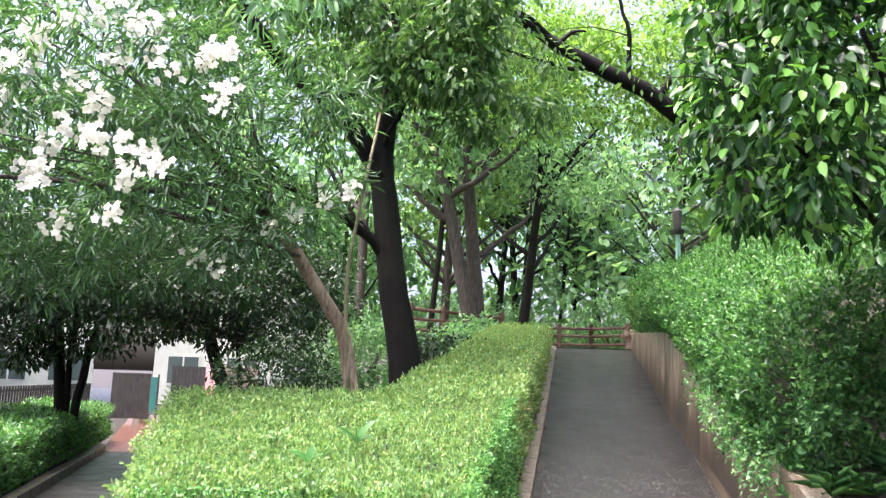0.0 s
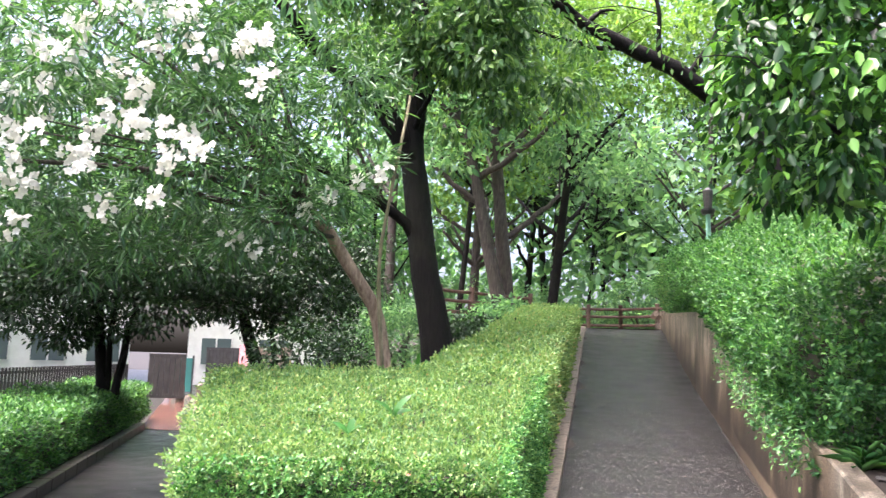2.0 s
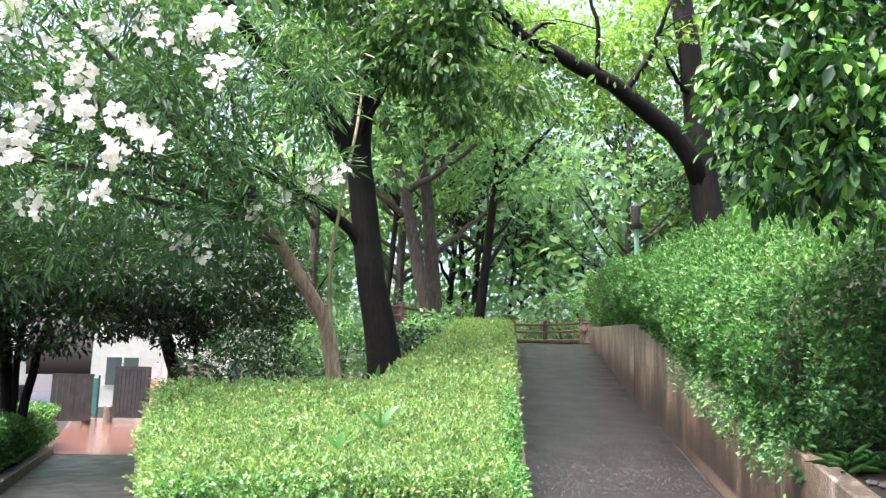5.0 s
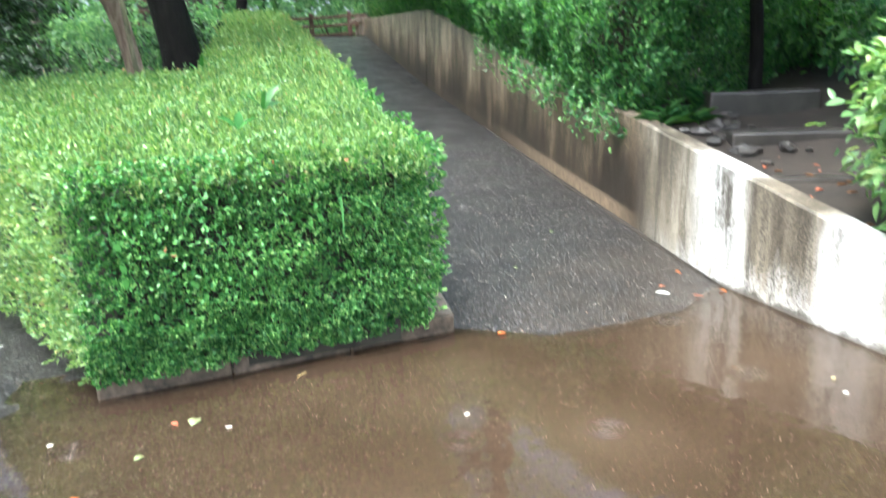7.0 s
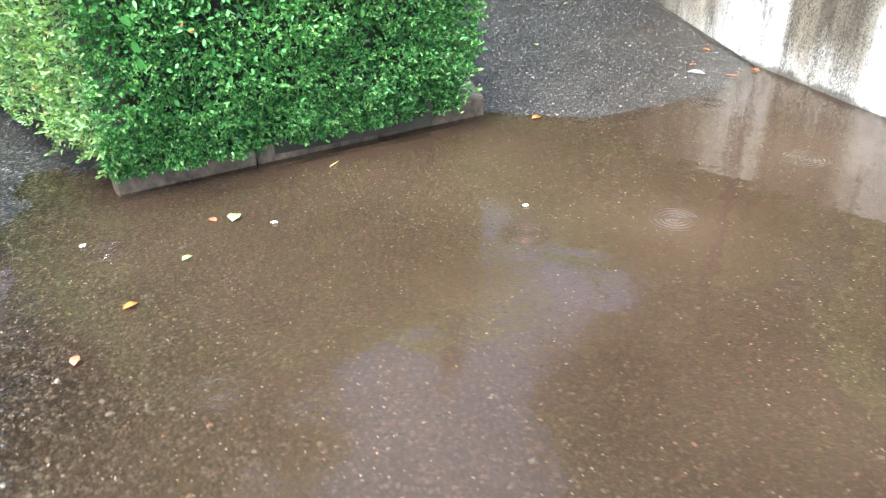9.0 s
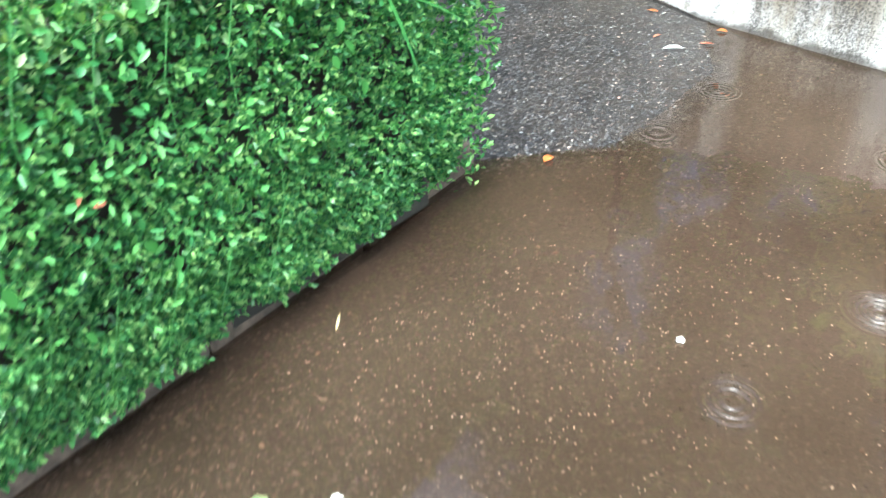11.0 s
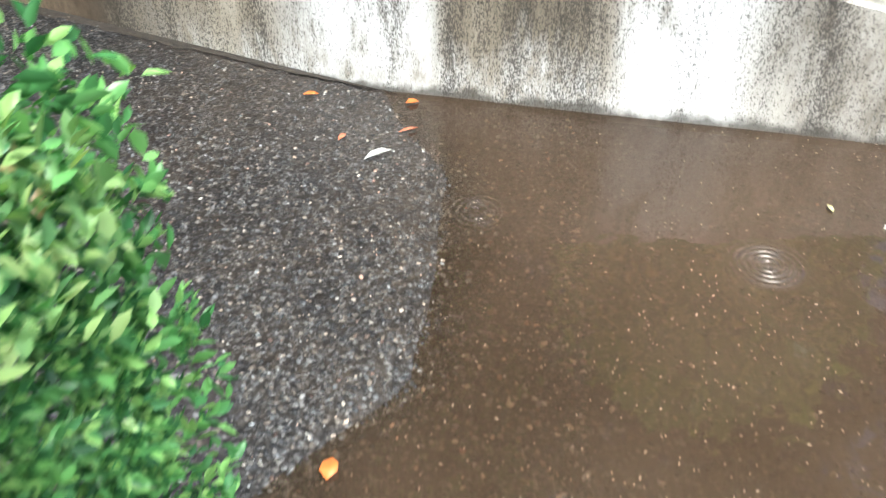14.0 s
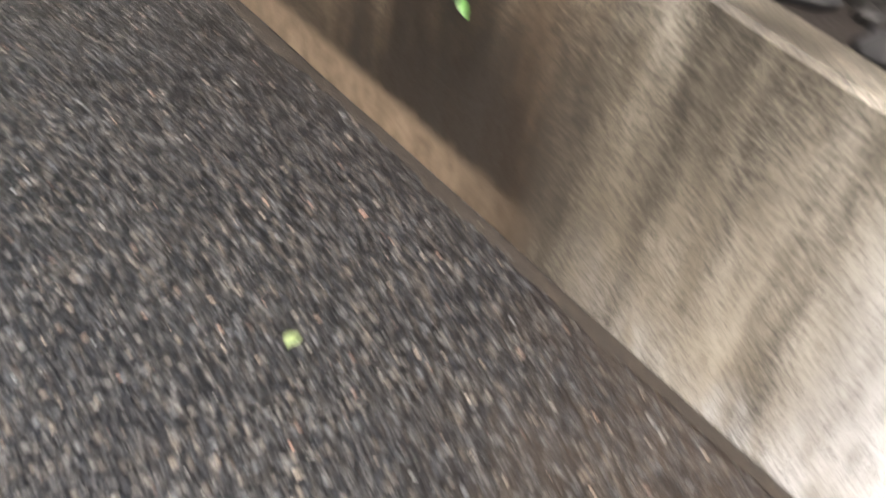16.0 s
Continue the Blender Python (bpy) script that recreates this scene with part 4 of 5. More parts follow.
woods_tree(0.85, 20.0, 2.3, 9, 0.2, -1.9, 51, BARK_GREY, n=80)
woods_tree(0.95, 20.6, 2.3, 10, 0.22, -0.9, 52, BARK_GREY, n=80)
woods_tree(2.15, 23.0, 2.3, 9, 0.17, 1.0, 53, BARK_DARK, n=80)
wr = random.Random(77)
for k in range(32):
    y = wr.uniform(25, 44)
    x = wr.uniform(-0.55, 0.75) * y + 1.5
    if x < -0.2 * y:  # the street lies open here
        x = 0.7 * y - wr.uniform(0, 4)
    woods_tree(x, y, 2.3 if x > -4 else 0.6, wr.uniform(8, 14), wr.uniform(0.1, 0.2), wr.uniform(-1.2, 1.2), 100 + k, wr.choice((BARK_DARK, BARK_GREY, BARK_DARK)), wr.choice((GREEN_WOODS, GREEN_WOODS, GREEN_BRIGHT, GREEN_DARK)), 85, 0.26, wr.uniform(0.35, 0.55))
# the last four stand unseen, dense and dark, to darken the puddle's reflection
for x, y, h in ((10, 15, 7), (9, 9, 5.5), (12, 21, 8), (-15, 17, 9), (-13, 9, 9), (9, -14, 9), (-12, -14, 10), (0, -20, 10), (8.2, 4.2, 9), (7.6, 0.2, 9), (7.2, 8.2, 9), (9.5, 6.0, 11)):
    woods_tree(x, y, 0.6 + (1.8 if x > 3 else 0), h, 0.16, wr.uniform(-0.6, 0.6), 200 + int(x * 7 + y), BARK_DARK, GREEN_DARK if x < 0 or abs(y) < 8.5 else GREEN_WOODS, 220 if 0 < x < 10 and abs(y) < 8.5 else 80, 0.26, 0.3)


def evergreen(x, y, trunks, centre, half, n, seed, label):
    limbs = [([(x, y, 0.1), (x + dx * 0.5, y, 1.0), (x + dx, y, 2.2), (x + dx * 1.4, y, 3.0)], r) for dx, r in trunks[1:]]
    dx, r = trunks[0]
    return tree("evergreen_tree", label, [(x, y, 0.0), (x + dx * 0.4, y, 0.9), (x + dx, y, 2.0), (x + dx * 1.3, y, 3.0)], r, BARK_DARK, limbs,
                crown(seed, n, centre, half, 0.3, 0.55, 120, 0.11, 0.42, 0.5), GREEN_DARK, seed, twigs=2)


evergreen(-6.3, 13.0, [(-0.25, 0.12), (0.35, 0.09), (0.0, 0.07)], (-6.4, 12.4, 3.0), (3.0, 2.0, 1.35), 280, 61, "dark evergreen tree with several thin stems by the lower path")
evergreen(-3.9, 15.2, [(-0.7, 0.17), (-0.2, 0.07)], (-4.2, 14.6, 3.1), (2.6, 1.9, 1.3), 230, 62, "dark evergreen tree with a slanting trunk in the bed")


def shrub(x, y, z, rx, rz, n, size, mat, seed, label):
    rng = np.random.default_rng(seed)
    top = tagged(new("shrub"), label, "shrub")
    bm = bmesh.new()
    r = random.Random(seed)
    for k in range(7):
        a = r.uniform(0, 6.3)
        tube(bm, smooth_line([(x, y, z), (x + math.cos(a) * rx * 0.3, y + math.sin(a) * rx * 0.3, z + rz * 0.6), (x + math.cos(a) * rx * 0.6, y + math.sin(a) * rx * 0.6, z + rz * 1.2)], 5), [0.025, 0.022, 0.018, 0.014, 0.008], 5)
    part("stem", bm, TWIG_AND_CORE, top)
    c, rr = cloud(seed, n, (x, y, z + rz), (rx, rx, rz), 0.2, 0.4, 0.5)
    leaf_mesh("foliage", *clump_leaves(rng, np.array(c), np.array(rr), 50, size, 0.45, 0.2), mat, top)


for k, (x, y, z, rx, rz, mat) in enumerate([(-2.6, 12.0, 0.9, 0.9, 0.6, GREEN_DARK), (-1.2, 12.5, 1.1, 0.8, 0.7, GREEN_WOODS), (-0.1, 13.0, 1.3, 0.7, 0.5, GREEN_DARK), (-1.9, 15.0, 1.0, 1.2, 0.9, GREEN_WOODS), (0.6, 17.5, 1.9, 0.8, 0.5, GREEN_WOODS),
                                            (5.6, 25.5, 2.2, 1.4, 1.1, GREEN_WOODS), (7.2, 23.0, 2.2, 1.6, 1.4, GREEN_DARK), (2.5, 27.5, 2.2, 2.0, 1.0, GREEN_WOODS), (-1.0, 27.0, 2.0, 2.2, 1.2, GREEN_WOODS), (6.2, 19.2, 2.4, 1.0, 0.8, GREEN_WOODS), (7.0, 15.2, 3.4, 1.1, 0.8, GREEN_WOODS), (6.6, 12.0, 3.0, 1.4, 1.0, GREEN_DARK)]):
    shrub(x, y, z, rx, rz, 60, 0.09 if y < 16 else 0.14, mat, 300 + k, "rounded leafy shrub in the planted bed" if y < 18 else "leafy shrub at the edge of the wood")


def far_woods():
    rng = np.random.default_rng(91)
    n = 4400
    a = np.concatenate([rng.uniform(-0.75, 0.95, 3600), rng.uniform(0.95, 5.53, n - 3600)])
    d = rng.uniform(28, 56, n)
    C = np.stack([np.sin(a) * d, np.cos(a) * d, (1.0 + 15 * rng.uniform(0, 1, n) ** 1.35) * np.where(a > 0.95, 0.6, 1.0)], 1)
    C = C[~((C[:, 0] < -0.16 * C[:, 1]) & (C[:, 0] > -0.75 * C[:, 1]) & (C[:, 2] < 5.5) & (C[:, 1] > 0))]
    n = len(C)
    ob = leaf_mesh("far_woods", *clump_leaves(rng, C, rng.uniform(0.8, 1.7, n), 19, 0.5, 0.5, 0.3), GREEN_WOODS)
    tagged(ob, "far leafy wood closing the view", "woods", kind="stuff")


far_woods()


# ---- terrace: log-look fence, bench, lamp; steps and stones on the bank ----
def log_fence(x0, y0, x1, y1, z, bays, label):
    top = tagged(new("log_fence"), label, "fence", "log fences of the terrace")
    a, b = Vector((x0, y0, z)), Vector((x1, y1, z))
    for k in range(bays + 1):
        p = a.lerp(b, k / bays)
        bm = bmesh.new()
        tube(bm, [p - Vector((0, 0, 0.2)), p + Vector((0, 0, 0.98)), p + Vector((0, 0, 1.0))], [0.075, 0.07, 0.05], 10)
        part("post", bm, LOG, top)
    for h in (0.35, 0.62, 0.86):
        for k in range(bays):
            p, q = a.lerp(b, k / bays), a.lerp(b, (k + 1) / bays)
            bm = bmesh.new()
            tube(bm, [p + Vector((0, 0, h)), p.lerp(q, 0.5) + Vector((0, 0, h - 0.01)), q + Vector((0, 0, h))], [0.045, 0.043, 0.045], 8)
            part("rail", bm, LOG, top)


TZ = ramp(30) + 0.04
log_fence(-0.9, 18.9, 1.5, 21.0, TZ, 3, "brown log-look fence at the edge of the terrace")
log_fence(2.6, 24.6, 4.6, 24.4, TZ, 2, "brown log-look fence across the end of the path")
log_fence(4.6, 24.4, 7.4, 21.6, TZ, 3, "brown log-look fence across the end of the path")


def log_bench(x, y, z, rz):
    top = thing("log_bench", x, y, z, "pale worn log-look bench at the end of the wall", "bench")
    top.rotation_euler = (0, 0, radians(rz))
    for k in range(3):
        bm = bmesh.new()
        tube(bm, [(-0.6, -0.16 + 0.16 * k, 0.42), (0.6, -0.16 + 0.16 * k, 0.42)], [0.08, 0.08], 10)
        part("seat_log", bm, KERB, top)
    for sx in (-0.42, 0.42):
        bm = bmesh.new()
        tube(bm, [(sx, 0, 0), (sx, 0, 0.36)], [0.13, 0.12], 10)
        part("leg", bm, KERB, top)


log_bench(4.75, 19.7, TZ, 80)
log_bench(2.05, 19.4, TZ, 60)


def lamp_post(x, y, z):
    top = thing("park_lamp", x, y, z, "pale green park lamp post with a square lantern", "lamp")
    g = plain("green_paint", (0.2, 0.42, 0.34), (0.3, 0.5, 0.42), 5.0, 0.4)
    bm = bmesh.new()
    tube(bm, [(0, 0, -0.2), (0, 0, 1.5), (0, 0, 2.1)], [0.06, 0.055, 0.05], 12)
    part("pole", bm, g, top)
    bm = bmesh.new()
    tube(bm, [(0, 0, 2.08), (0, 0, 2.16), (0, 0, 2.2)], [0.13, 0.16, 0.16], 12)
    part("collar", bm, BLACK_METAL, top)
    bm = bmesh.new()
    tube(bm, [(0, 0, 2.2), (0, 0, 2.62), (0, 0, 2.7)], [0.09, 0.12, 0.03], 8)
    part("lantern", bm, STONE, top)


lamp_post(5.17, 17.0, 2.85)


def bank_steps():
    for k, (x, y, z, w, h) in enumerate([(2.62, 3.75, 0.6, 0.72, 0.1), (2.95, 4.35, 0.72, 0.78, 0.2), (3.3, 4.95, 0.95, 0.8, 0.22)]):
        st = thing("stone_step", x, y, z, "grey wet stone step set into the soil bank", "step", "stone steps up the bank")
        st.rotation_euler = (0, 0, radians(-28))
        bm = boxed(-w / 2, w / 2, -0.17, 0.2, -0.2, h - 0.02, bevel=0.018)
        part("slab", bm, STEP, st)


bank_steps()


def stone(x, y, z, s, seed, mat, label, name="stone"):
    r = random.Random(seed)
    bm = bmesh.new()
    bmesh.ops.create_icosphere(bm, subdivisions=2, radius=1.0)
    o = Vector((r.uniform(0, 50), r.uniform(0, 50), 0))
    for v in bm.verts:
        v.co *= 0.8 + 0.45 * noise.noise(v.co * 1.3 + o)
        v.co = Vector((v.co.x * s, v.co.y * s * r.uniform(0.68, 0.72), v.co.z * s * 0.5))
    ob = part(name, bm, mat, None, smooth=False)
    ob.location, ob.rotation_euler = (x, y, z + s * 0.12), (0, 0, r.uniform(0, 6))
    tagged(ob, label, "stone", "stones on the bank")


sr = random.Random(5)
for k in range(26):
    y = sr.uniform(4.0, 5.2)
    d = sr.uniform(0.24, 0.75)
    x = x_wall(y) + d
    stone(x, y, bank_soil(x, y), sr.uniform(0.04, 0.1), 400 + k, sr.choice((STONE, STEP, STEP)), "dark rough stone on the wet soil bank")


def bright_bush():
    shrub(2.5, 2.55, bank_soil(2.5, 2.55), 0.5, 0.62, 210, 0.08, GREEN_TOP, 356, "bright green shrub beside the stone steps")


bright_bush()
for k, (x, y, rx, rz) in enumerate(((3.75, 2.9, 0.6, 0.5), (4.35, 4.1, 0.7, 0.55), (4.5, 5.5, 0.7, 0.6))):
    shrub(x, y, bank_soil(x, y), rx, rz, 90, 0.08, GREEN_AZALEA, 360 + k, "dark green shrub higher on the soil bank")


def fern_tufts():
    rng = np.random.default_rng(57)
    for k, (x, y) in enumerate(((2.75, 5.05), (3.05, 5.2), (2.55, 5.1))):
        z = bank_soil(x, y)
        n = 45
        a = rng.uniform(0, 6.28, n)
        D = np.stack([np.cos(a) * 0.8, np.sin(a) * 0.8, rng.uniform(0.5, 1.3, n)], 1)
        ob = leaf_mesh("grass_tuft", np.tile([x, y, z], (n, 1)) + rng.normal(0, 0.03, (n, 3)), D, np.tile([0, 0, 1.0], (n, 1)) + 0.2 * spread(rng, n), rng.uniform(0.14, 0.26, n), 0.009, GREEN_AZALEA, None, 0.1, 0.5)
        tagged(ob, "drooping tuft of long green grass on the bank", "grass", "grass tufts of the bank")


fern_tufts()

# ---- things on the hedge: long blades, broad weeds ----
BROWN_LEAF = foliage("orange_dead_leaf", [(0.0, (0.5, 0.13, 0.035)), (1.0, (0.6, 0.2, 0.05))], 0.4, 0.15, (1, 0.9, 0.8))
RED_LEAF = foliage("red_dead_leaf", [(0.0, (0.42, 0.12, 0.07)), (1.0, (0.5, 0.18, 0.1))], 0.4, 0.1, (1, 0.9, 0.8))
DEAD_LEAF = foliage("brown_dead_leaf", [(0.0, (0.1, 0.05, 0.025)), (1.0, (0.2, 0.1, 0.05))], 0.5, 0.1, (1, 0.9, 0.8))
YELLOW_LEAF = foliage("yellow_leaf", [(0.0, (0.55, 0.5, 0.2)), (1.0, (0.6, 0.58, 0.35))], 0.4, 0.2, (1, 1, 0.8))
PALE_LEAF = foliage("pale_leaf", [(0.0, (0.2, 0.27, 0.12)), (1.0, (0.26, 0.32, 0.16))], 0.45, 0.1, (1, 1, 0.9))


def blades(name, label, foot, ways, lengths, width, mat, category="grass"):
    top = tagged(new(name), label, category)
    for w, ln in zip(ways, lengths):
        w = Vector(w).normalized()
        side = w.cross(Vector((0.2, -0.5, 1))).normalized()
        bm = bmesh.new()
        prev = None
        for k in range(9):
            f = k / 8
            p = Vector(foot) + w * ln * f + Vector((0, 0, -0.35 * ln * f * f))
            hw = width * (0.35 + 1.6 * f * (1 - f) + 0.25 * (1 - f)) * (1 - f ** 4) / 1.2 + 0.0006
            row = [bm.verts.new(p - side * hw), bm.verts.new(p + Vector((0, 0, -0.25 * hw))), bm.verts.new(p + side * hw)]
            if prev:
                bm.faces.new((prev[0], prev[1], row[1], row[0])), bm.faces.new((prev[1], prev[2], row[2], row[1]))
            prev = row
        part("blade", bm, mat, top, smooth=True)
    return top


blades("grass_plant", "long green grass blades growing out of the hedge", (-0.362, 3.69, 0.835), [(0.12, -0.12, -0.015), (-0.02, -0.09, -0.085)], [0.185, 0.17], 0.0065, GRASS)
blades("broad_weed", "broad-leaved green weed standing above the hedge", (-0.5, 4.7, 1.2), [(-0.6, -0.4, 0.8), (0.5, 0.1, 0.9), (0.05, -0.5, 0.9), (0.8, 0.4, 0.5)], [0.22, 0.24, 0.18, 0.16], 0.03, GRASS, "weed")
blades("broad_weed", "broad-leaved green weed standing above the hedge", (-0.7, 4.25, 1.12), [(-0.6, -0.2, 0.7), (0.5, -0.4, 0.6), (0.1, 0.3, 0.9)], [0.16, 0.15, 0.14], 0.03, GRASS, "weed")


def face_weeds():
    """Single broad bindweed leaves and caught dead leaves on the hedge's front."""
    rng = np.random.default_rng(73)
    top = tagged(new("bindweed"), "broad blue-green bindweed leaves on the hedge's face", "weed")
    for k in range(12):
        ln = rng.uniform(0.035, 0.05)
        leaf_mesh("leaf", np.array([[rng.uniform(-1.35, -0.3), 3.735, rng.uniform(0.35, 0.98)]]), np.array([[rng.uniform(-0.3, 0.6), -0.2, -0.7]]), np.array([[0, -1.0, 0.6]]) + 0.3 * spread(rng, 1), ln, ln * 0.6, GRASS, top)
    for k in range(4):
        x, z = rng.uniform(-1.35, -0.3), rng.uniform(0.5, 1.02)
        ob = leaf_mesh("dead_leaf", np.zeros((1, 3)), np.array([[rng.uniform(-1, 1), -0.3, rng.uniform(-1, 0.4)]]), np.array([[0, -1.0, 0.5]]), rng.uniform(0.022, 0.032), rng.uniform(0.01, 0.014), RED_LEAF)
        ob.location = (x, 3.73, z)
        tagged(ob, "orange dead leaf caught in the hedge", "leaf", "dead leaves in the hedge")


face_weeds()
blades("sapling", "small bright sapling leaf above the hedge's back", (-0.55, 7.2, 1.42), [(-0.5, -0.2, 0.9), (0.6, -0.1, 1.0), (0.1, -0.2, 1.3)], [0.2, 0.22, 0.28], 0.028, GRASS, "sapling")


def fallen_leaf(name, x, y, z, ln, wd, rz, mat, label, curl=0.2):
    a = radians(rz)
    ob = leaf_mesh(name, np.array([[0.0, 0, 0]]), np.array([[math.cos(a), math.sin(a), 0]]), np.array([[0, 0, 1.0]]), ln, wd, mat, None, curl, 0.03)
    ob.location = (x, y, z + 0.006)
    bv = ob.modifiers.new("thick", "SOLIDIFY")
    bv.thickness = 0.0012
    return tagged(ob, label, "leaf")


def on(x, y):
    return max(front_z(x, y), 0.0) if y < 4.3 else path_z(x, y)


for x, y, ln, wd, rz, mat, label in [
        (0.46, 3.81, 0.055, 0.04, 0, BROWN_LEAF, "orange pointed leaf floating by the puddle's edge"),
        (2.01, 3.89, 0.05, 0.036, -70, BROWN_LEAF, "curled orange leaf at the foot of the wall"),
        (1.8, 3.88, 0.07, 0.018, -57, RED_LEAF, "narrow red leaf on the wet asphalt"),
        (1.96, 4.24, 0.055, 0.026, -80, BROWN_LEAF, "brown-orange leaf on the wet asphalt"),
        (1.73, 4.04, 0.045, 0.022, 160, RED_LEAF, "small red leaf on the wet asphalt"),
        (2.06, 3.6, 0.03, 0.025, 10, YELLOW_LEAF, "pale yellow leaf at the foot of the wall"),
        (-1.11, 3.41, 0.07, 0.055, 60, PALE_LEAF, "pale green round leaf in the shallow water"),
        (-1.16, 3.44, 0.045, 0.028, 120, RED_LEAF, "small red leaf in the shallow water"),
        (-1.33, 3.2, 0.045, 0.03, 30, PALE_LEAF, "pale green leaf on the wet asphalt"),
        (-0.62, 3.72, 0.08, 0.009, 40, YELLOW_LEAF, "thin yellow stalk in the shallow water"),
        (1.45, 2.6, 0.04, 0.014, 10, YELLOW_LEAF, "narrow yellow leaf in the puddle"),
        (-1.5, 3.0, 0.05, 0.03, 200, BROWN_LEAF, "orange leaf on the wet asphalt"),
        (-1.7, 2.75, 0.05, 0.03, 80, RED_LEAF, "small red leaf on the wet asphalt"),
        (1.0, 4.6, 0.045, 0.03, 80, PALE_LEAF, "pale green leaf on the rising path"),
        (1.35, 6.4, 0.05, 0.03, 80, PALE_LEAF, "pale green leaf on the rising path"),
        (1.6, 5.2, 0.05, 0.03, 10, PALE_LEAF, "pale green leaf on the rising path")]:
    fallen_leaf("fallen_leaf", x, y, on(x, y), ln, wd, rz, mat, label)

lr = random.Random(19)
for k in range(24):
    y = lr.uniform(2.3, 4.1)
    x = x_wall(y) + lr.uniform(0.22, 0.7)
    fallen_leaf("fallen_leaf", x, y, bank_soil(x, y), lr.uniform(0.04, 0.07), lr.uniform(0.02, 0.035), lr.uniform(0, 360), lr.choice((RED_LEAF, DEAD_LEAF, DEAD_LEAF)), "brown dead leaf lying on the wet soil bank", 0.35)

tagged(fallen_leaf("paper_scrap", 1.575, 3.95, on(1.575, 3.95) + 0.004, 0.1, 0.024, -48, PETAL, "folded scrap of white paper on the wet asphalt", 0.5), category="paper scrap")


def fallen_flower(x, y, z, seed):
    rng = np.random.default_rng(seed)
    ang = np.arange(5) * 2 * math.pi / 5 + rng.uniform(0, 1)
    D = np.stack([np.cos(ang), np.sin(ang), 0 * ang + 0.25], 1)
    ob = leaf_mesh("fallen_flower", np.zeros((5, 3)), D, np.tile([0, 0, 1.0], (5, 1)), rng.uniform(0.012, 0.018, 5), 0.013, PETAL)
    ob.location = (x, y, z + 0.004)
    tagged(ob, "white oleander blossom fallen on the wet ground", "flower", "fallen oleander blossoms")


fr = random.Random(8)
for k in range(23):
    if k < 18:
        y = fr.uniform(4.2, 9.0)
        x = x_left(y) - fr.uniform(0.1, 1.6)
        fallen_flower(x, y, 0.012, k)
    else:
        x, y = fr.uniform(-2.4, 1.6), fr.uniform(1.4, 3.6)
        fallen_flower(x, y, max(front_z(x, y), 0), k)


def pebbles():
    """Pale and dark aggregate standing proud of the worn asphalt, too much to count."""
    rng = np.random.default_rng(64)
    n, n2 = 34000, 22000
    x = np.concatenate([rng.uniform(-2.6, 2.6, n), rng.uniform(0.25, 2.8, n2)])
    y = np.concatenate([1.0 + 9.5 * rng.uniform(0, 1, n) ** 1.7, 3.3 + 5.0 * rng.uniform(0, 1, n2) ** 1.9])
    keep = [(p < x_wall(q) - 0.02) and (q < 3.84 or p > x_kerb(q) + 0.02) for p, q in zip(x, y)]
    x, y = x[keep], y[keep]
    z = np.array([front_z(a, b) if b < 4.3 else path_z(a, b) for a, b in zip(x, y)])
    n = len(x)
    s = (0.0036 + 0.0066 * rng.uniform(0, 1, n) ** 1.8) * np.where(y < 3.6, 1.3, 1.0)
    ring = np.array([(1, 0), (0.55, 0.8), (-0.45, 0.9), (-0.95, 0.1), (-0.5, -0.75), (0.45, -0.85)])
    base = np.concatenate([np.c_[ring, np.full(6, -0.15)], np.c_[ring * 0.62, np.full(6, 0.34)]])[None] * rng.uniform(0.75, 1.2, (n, 12, 1))
    a = rng.uniform(0, 6.28, n)
    ca, sa = np.cos(a)[:, None], np.sin(a)[:, None]
    V = np.stack([ca * base[:, :, 0] - sa * base[:, :, 1] * 0.7, sa * base[:, :, 0] + ca * base[:, :, 1] * 0.7, base[:, :, 2]], 2) * s[:, None, None]
    V = V + np.stack([x, y, z - 0.0006], 1)[:, None, :]
    loop = np.array([k for i in range(6) for k in (i, (i + 1) % 6, 6 + (i + 1) % 6, 6 + i)] + list(range(6, 12)))
    starts = np.array([0, 4, 8, 12, 16, 20, 24])
    me = bpy.data.meshes.new("aggregate")
    me.vertices.add(12 * n)
    me.vertices.foreach_set("co", V.astype(np.float32).ravel())
    me.loops.add(30 * n)
    me.loops.foreach_set("vertex_index", (np.arange(n)[:, None] * 12 + loop).ravel().astype(np.int32))
    me.polygons.add(7 * n)
    me.polygons.foreach_set("loop_start", (np.arange(n)[:, None] * 30 + starts).ravel().astype(np.int32))
    me.update(calc_edges=True)
    me.shade_smooth()
    m = Mat("pale_aggregate", 0.42, 0.0, 0.28)
    r = m.n("NewGeometry").outputs["Random Per Island"]
    c = m.ramp(r, [(0.0, (0.01, 0.01, 0.0105)), (0.45, (0.024, 0.0235, 0.022)), (0.78, (0.062, 0.058, 0.052)), (0.92, (0.115, 0.109, 0.097)), (1.0, (0.26, 0.245, 0.215))])
    hue = m.math("FRACT", m.math("MULTIPLY", r, 37.0))
    c = m.mix(1.0, c, m.ramp(hue, [(0.0, (0.85, 0.97, 1.15)), (0.5, (1, 1, 1)), (0.9, (1.14, 0.98, 0.86)), (1.0, (1.4, 0.88, 0.76))]), "MULTIPLY")
    m.color(c).bump(m.noise(300.0, 3.0), 0.3, 0.002)
    tagged(link("aggregate", me, None, [m.m]), "pale and dark stones of the worn asphalt surface", "gravel", kind="stuff")


pebbles()


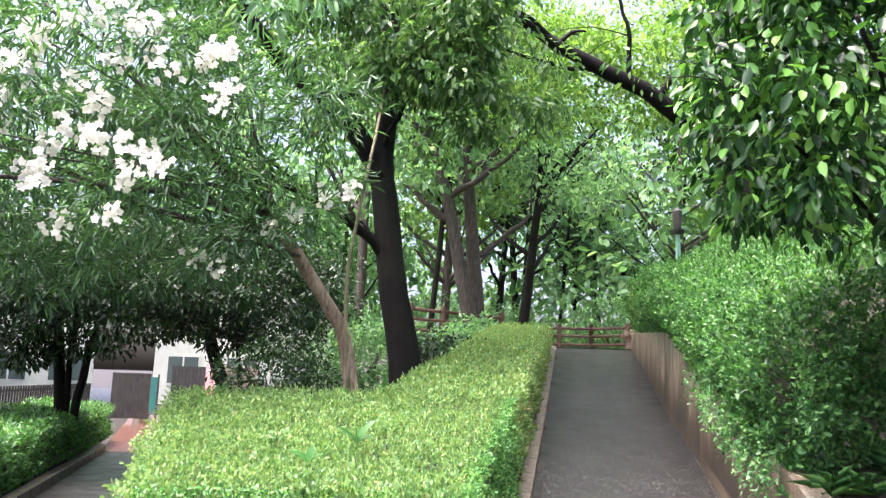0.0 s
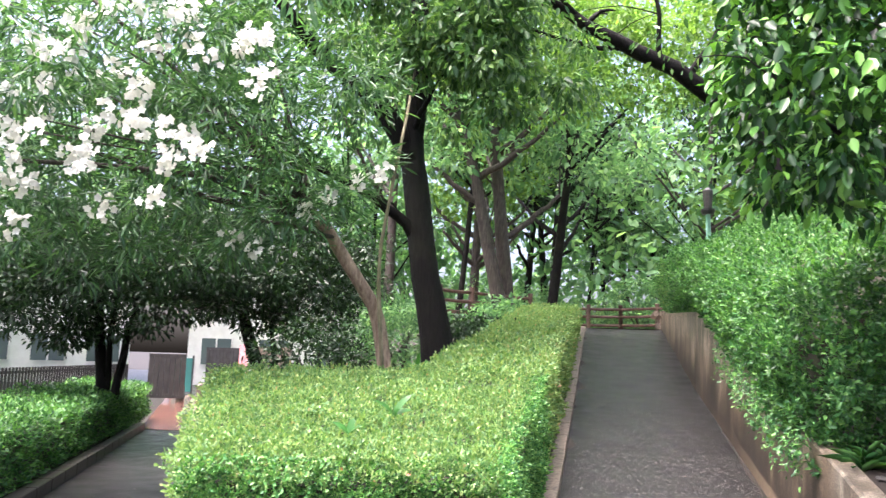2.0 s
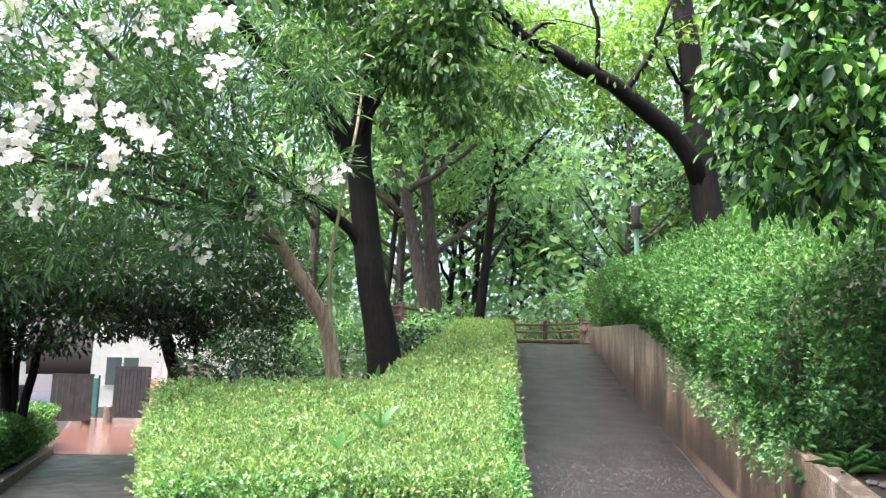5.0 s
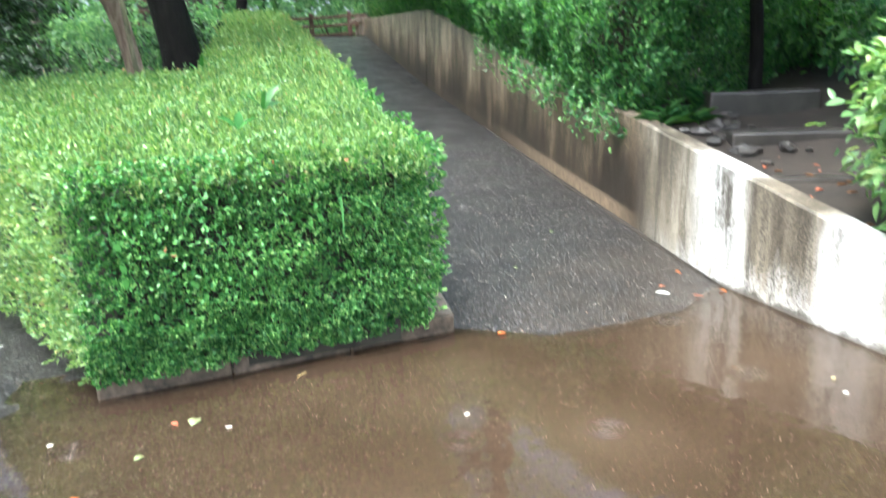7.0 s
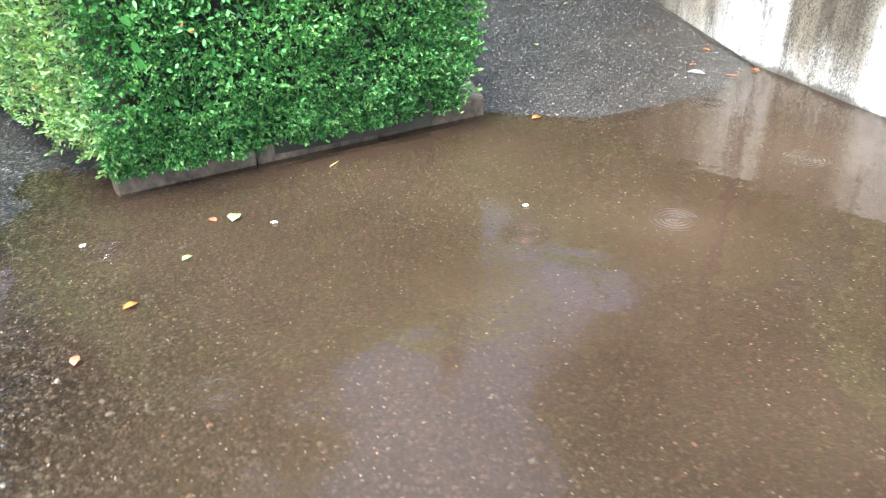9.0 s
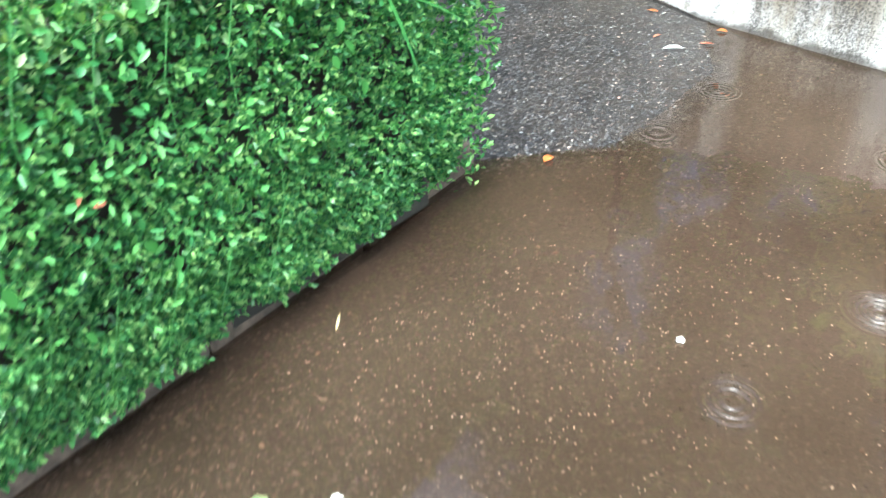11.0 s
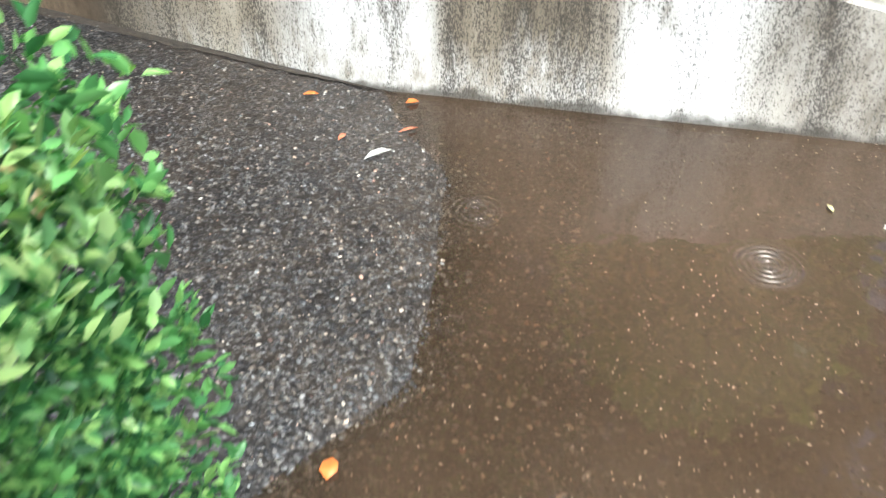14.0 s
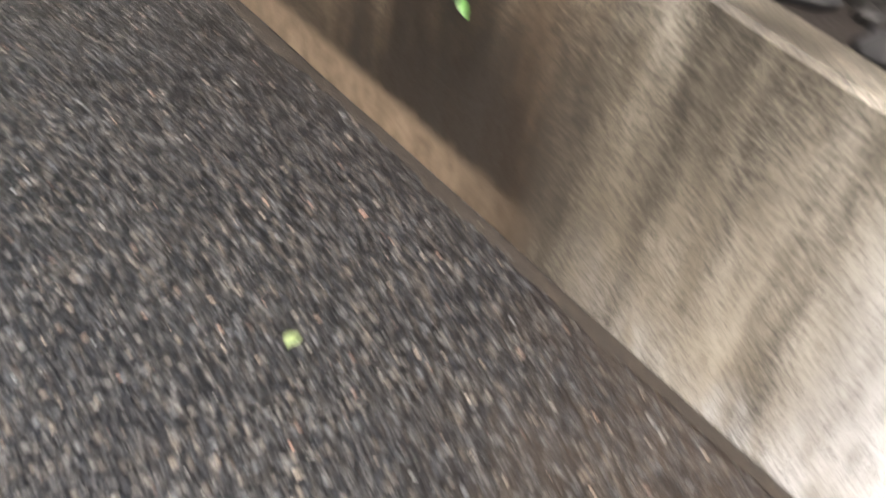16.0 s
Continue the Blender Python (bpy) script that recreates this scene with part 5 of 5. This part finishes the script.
def stone_flecks():
    """Flat pale flecks added on the puddle in place of the stones under water."""
    rng = np.random.default_rng(66)
    n = 17000
    x, y = rng.uniform(-2.1, 1.9, n), rng.uniform(1.0, 3.7, n)
    keep = rng.uniform(0, 1, n) < 0.1 + 0.14 * np.clip(-0.4 - x, 0, 1) + 0.75 * np.array([max(0.0, noise.noise(Vector((p, q, 9.0)) * 1.1) + 0.15) for p, q in zip(x, y)])
    x, y = x[keep], y[keep]
    n = len(x)
    a = rng.uniform(0, 6.28, n)
    ob = leaf_mesh("stone_flecks", np.stack([x, y, np.full(n, 0.0025)], 1), np.stack([np.cos(a), np.sin(a), 0 * a], 1), np.tile([0, 0, 1.0], (n, 1)) + 0.15 * spread(rng, n), 0.0035 + 0.009 * rng.uniform(0, 1, n) ** 2.5, 0.005, GRIT, None, 0.2, 0.0)
    tagged(ob, "flat pale flecks on the puddle standing for stones under water", "grit", kind="stuff")


GRIT = foliage("pale_grit", [(0.0, (0.07, 0.052, 0.035)), (0.6, (0.15, 0.12, 0.085)), (0.92, (0.21, 0.175, 0.125)), (1.0, (0.32, 0.28, 0.21))], 0.4, 0.05, (1, 1, 1))
stone_flecks()


# ---- street side: fence, gate, block walls, houses ----
def slat_fence(x0, y0, x1, y1, h, n, label):
    top = tagged(new("metal_fence"), label, "fence")
    a, b = Vector((x0, y0, 0.05)), Vector((x1, y1, 0.05))
    d = (b - a).normalized()
    rot = math.atan2(d.y, d.x)
    slat = None
    for k in range(n + 1):
        p = a.lerp(b, k / n)
        if slat is None:
            slat = part("slat", boxed(-0.03, 0.03, -0.012, 0.012, 0, h), BLACK_METAL, top)
        else:
            slat = link("slat", slat.data, top)
        slat.matrix_basis = Matrix.Translation(p) @ Matrix.Rotation(rot, 4, "Z")
    for z in (0.15, h - 0.12):
        ob = part("rail", boxed(0, (b - a).length, 0.014, 0.05, z, z + 0.05), BLACK_METAL, top)
        ob.matrix_basis = Matrix.Translation(a) @ Matrix.Rotation(rot, 4, "Z")


slat_fence(-7.9, 8.5, -9.75, 21.3, 1.1, 90, "black metal slat fence beside the street")


def gate_leaf(x, y, w, h, rz, mat, label):
    top = thing("gate", x, y, 0.05, label, "gate", "street gates")
    top.rotation_euler = (0, 0, radians(rz))
    part("gate_frame", boxed(-w / 2, w / 2, -0.03, 0.03, 0.08, 0.16), mat, top)
    part("gate_frame", boxed(-w / 2, w / 2, -0.03, 0.03, h - 0.08, h), mat, top)
    n = int(w / 0.14)
    for k in range(n):
        x0 = -w / 2 + k * w / n
        part("board", boxed(x0, x0 + w / n - 0.012, -0.02, 0.02, 0.1, h - 0.04), mat, top)


gate_leaf(-9.3, 23.0, 1.1, 1.4, 8, STEP, "dark brown boarded gate at the park's street side")
gate_leaf(-8.25, 25.0, 1.5, 1.65, -25, BLACK_METAL, "black panel gate standing open to the street")
PINK = plain("red_white_board", (0.6, 0.2, 0.22), (0.75, 0.42, 0.42), 14.0, 0.5)
sign = thing("sign_board", -7.35, 24.2, 0.05, "narrow pink and white upright sign board", "sign")
part("board", boxed(-0.14, 0.14, -0.02, 0.02, 0.2, 1.75), PINK, sign)
part("post", boxed(-0.02, 0.02, 0.022, 0.06, 0, 1.8), BLACK_METAL, sign)


def block_wall(x, y, w, h, rz, courses, label):
    top = thing("block_wall", x, y, 0.0, label, "wall")
    top.rotation_euler = (0, 0, radians(rz))
    for c in range(courses):
        n = max(1, round(w / 0.4))
        for k in range(n):
            x0 = -w / 2 + k * w / n
            part("block", boxed(x0 + 0.005, x0 + w / n - 0.005, -0.1, 0.1, c * h / courses, (c + 1) * h / courses - 0.01, bevel=0.006), KERB, top)


block_wall(-5.75, 21.6, 1.1, 1.75, 0, 6, "grey concrete block pillar beside the open gate")
block_wall(-6.55, 22.4, 1.1, 0.6, 20, 3, "low grey block wall beside the open gate")


def bollard(x, y):
    top = thing("bollard", x, y, 0.0, "short pale stone bollard at the park entrance", "bollard", "bollards of the entrance")
    bm = bmesh.new()
    tube(bm, [(0, 0, 0), (0, 0, 0.5), (0, 0, 0.56)], [0.13, 0.12, 0.05], 12)
    part("shaft", bm, KERB, top)


bollard(-8.6, 24.0), bollard(-9.0, 23.4)
GLASS_DARK = Mat("window_glass", 0.05)
GLASS_DARK.color((0.1, 0.13, 0.14))
TAN_WALL = plain("tan_render", (0.5, 0.36, 0.27), (0.6, 0.46, 0.36), 2.0, 0.7)
TEAL = plain("teal_board", (0.02, 0.12, 0.11), (0.03, 0.17, 0.15), 3.0, 0.5)


def house(x, y, w, d, h, rz, mat, storeys, bays, label):
    top = thing("house", x, y, 0.0, label, "house", "houses across the street")
    top.rotation_euler = (0, 0, radians(rz))
    part("wall", boxed(-w / 2, w / 2, 0, d, 0, h), mat, top)
    part("roof", boxed(-w / 2 - 0.3, w / 2 + 0.3, -0.35, d + 0.3, h, h + 0.25, bevel=0.04), STONE, top)
    for s in range(storeys):
        for k in range(bays):
            cx = -w / 2 + (k + 0.5) * w / bays
            z = s * h / storeys + 0.9
            win = part("window", boxed(cx - 0.75, cx + 0.75, -0.06, 0.0, z, z + 1.35), WHITE_PAINT, top)
            for q in (-1, 1):
                part("pane", boxed(cx + q * 0.36 - 0.32, cx + q * 0.36 + 0.32, -0.075, -0.062, z + 0.07, z + 1.28), GLASS_DARK.m, win)


house(-20, 33, 9, 8, 6.2, 28, WHITE_PAINT, 2, 4, "white rendered two-storey house across the street")
house(-9.5, 36, 8, 8, 6.0, 5, WHITE_PAINT, 2, 3, "white rendered house facing the park gate")
house(-22, 20, 7, 7, 5.8, 60, TAN_WALL, 2, 3, "tan rendered house behind the slat fence")
tb = thing("hoarding", -9.9, 27.5, 0.0, "teal construction hoarding by the street", "hoarding")
part("board", boxed(-1.0, -0.3, -0.03, 0.03, 0.1, 1.3), TEAL, tb)
part("post", boxed(-1.05, -1.0, -0.03, 0.03, 0, 1.4), BLACK_METAL, tb)
part("post", boxed(-0.3, -0.25, -0.03, 0.03, 0, 1.4), BLACK_METAL, tb)
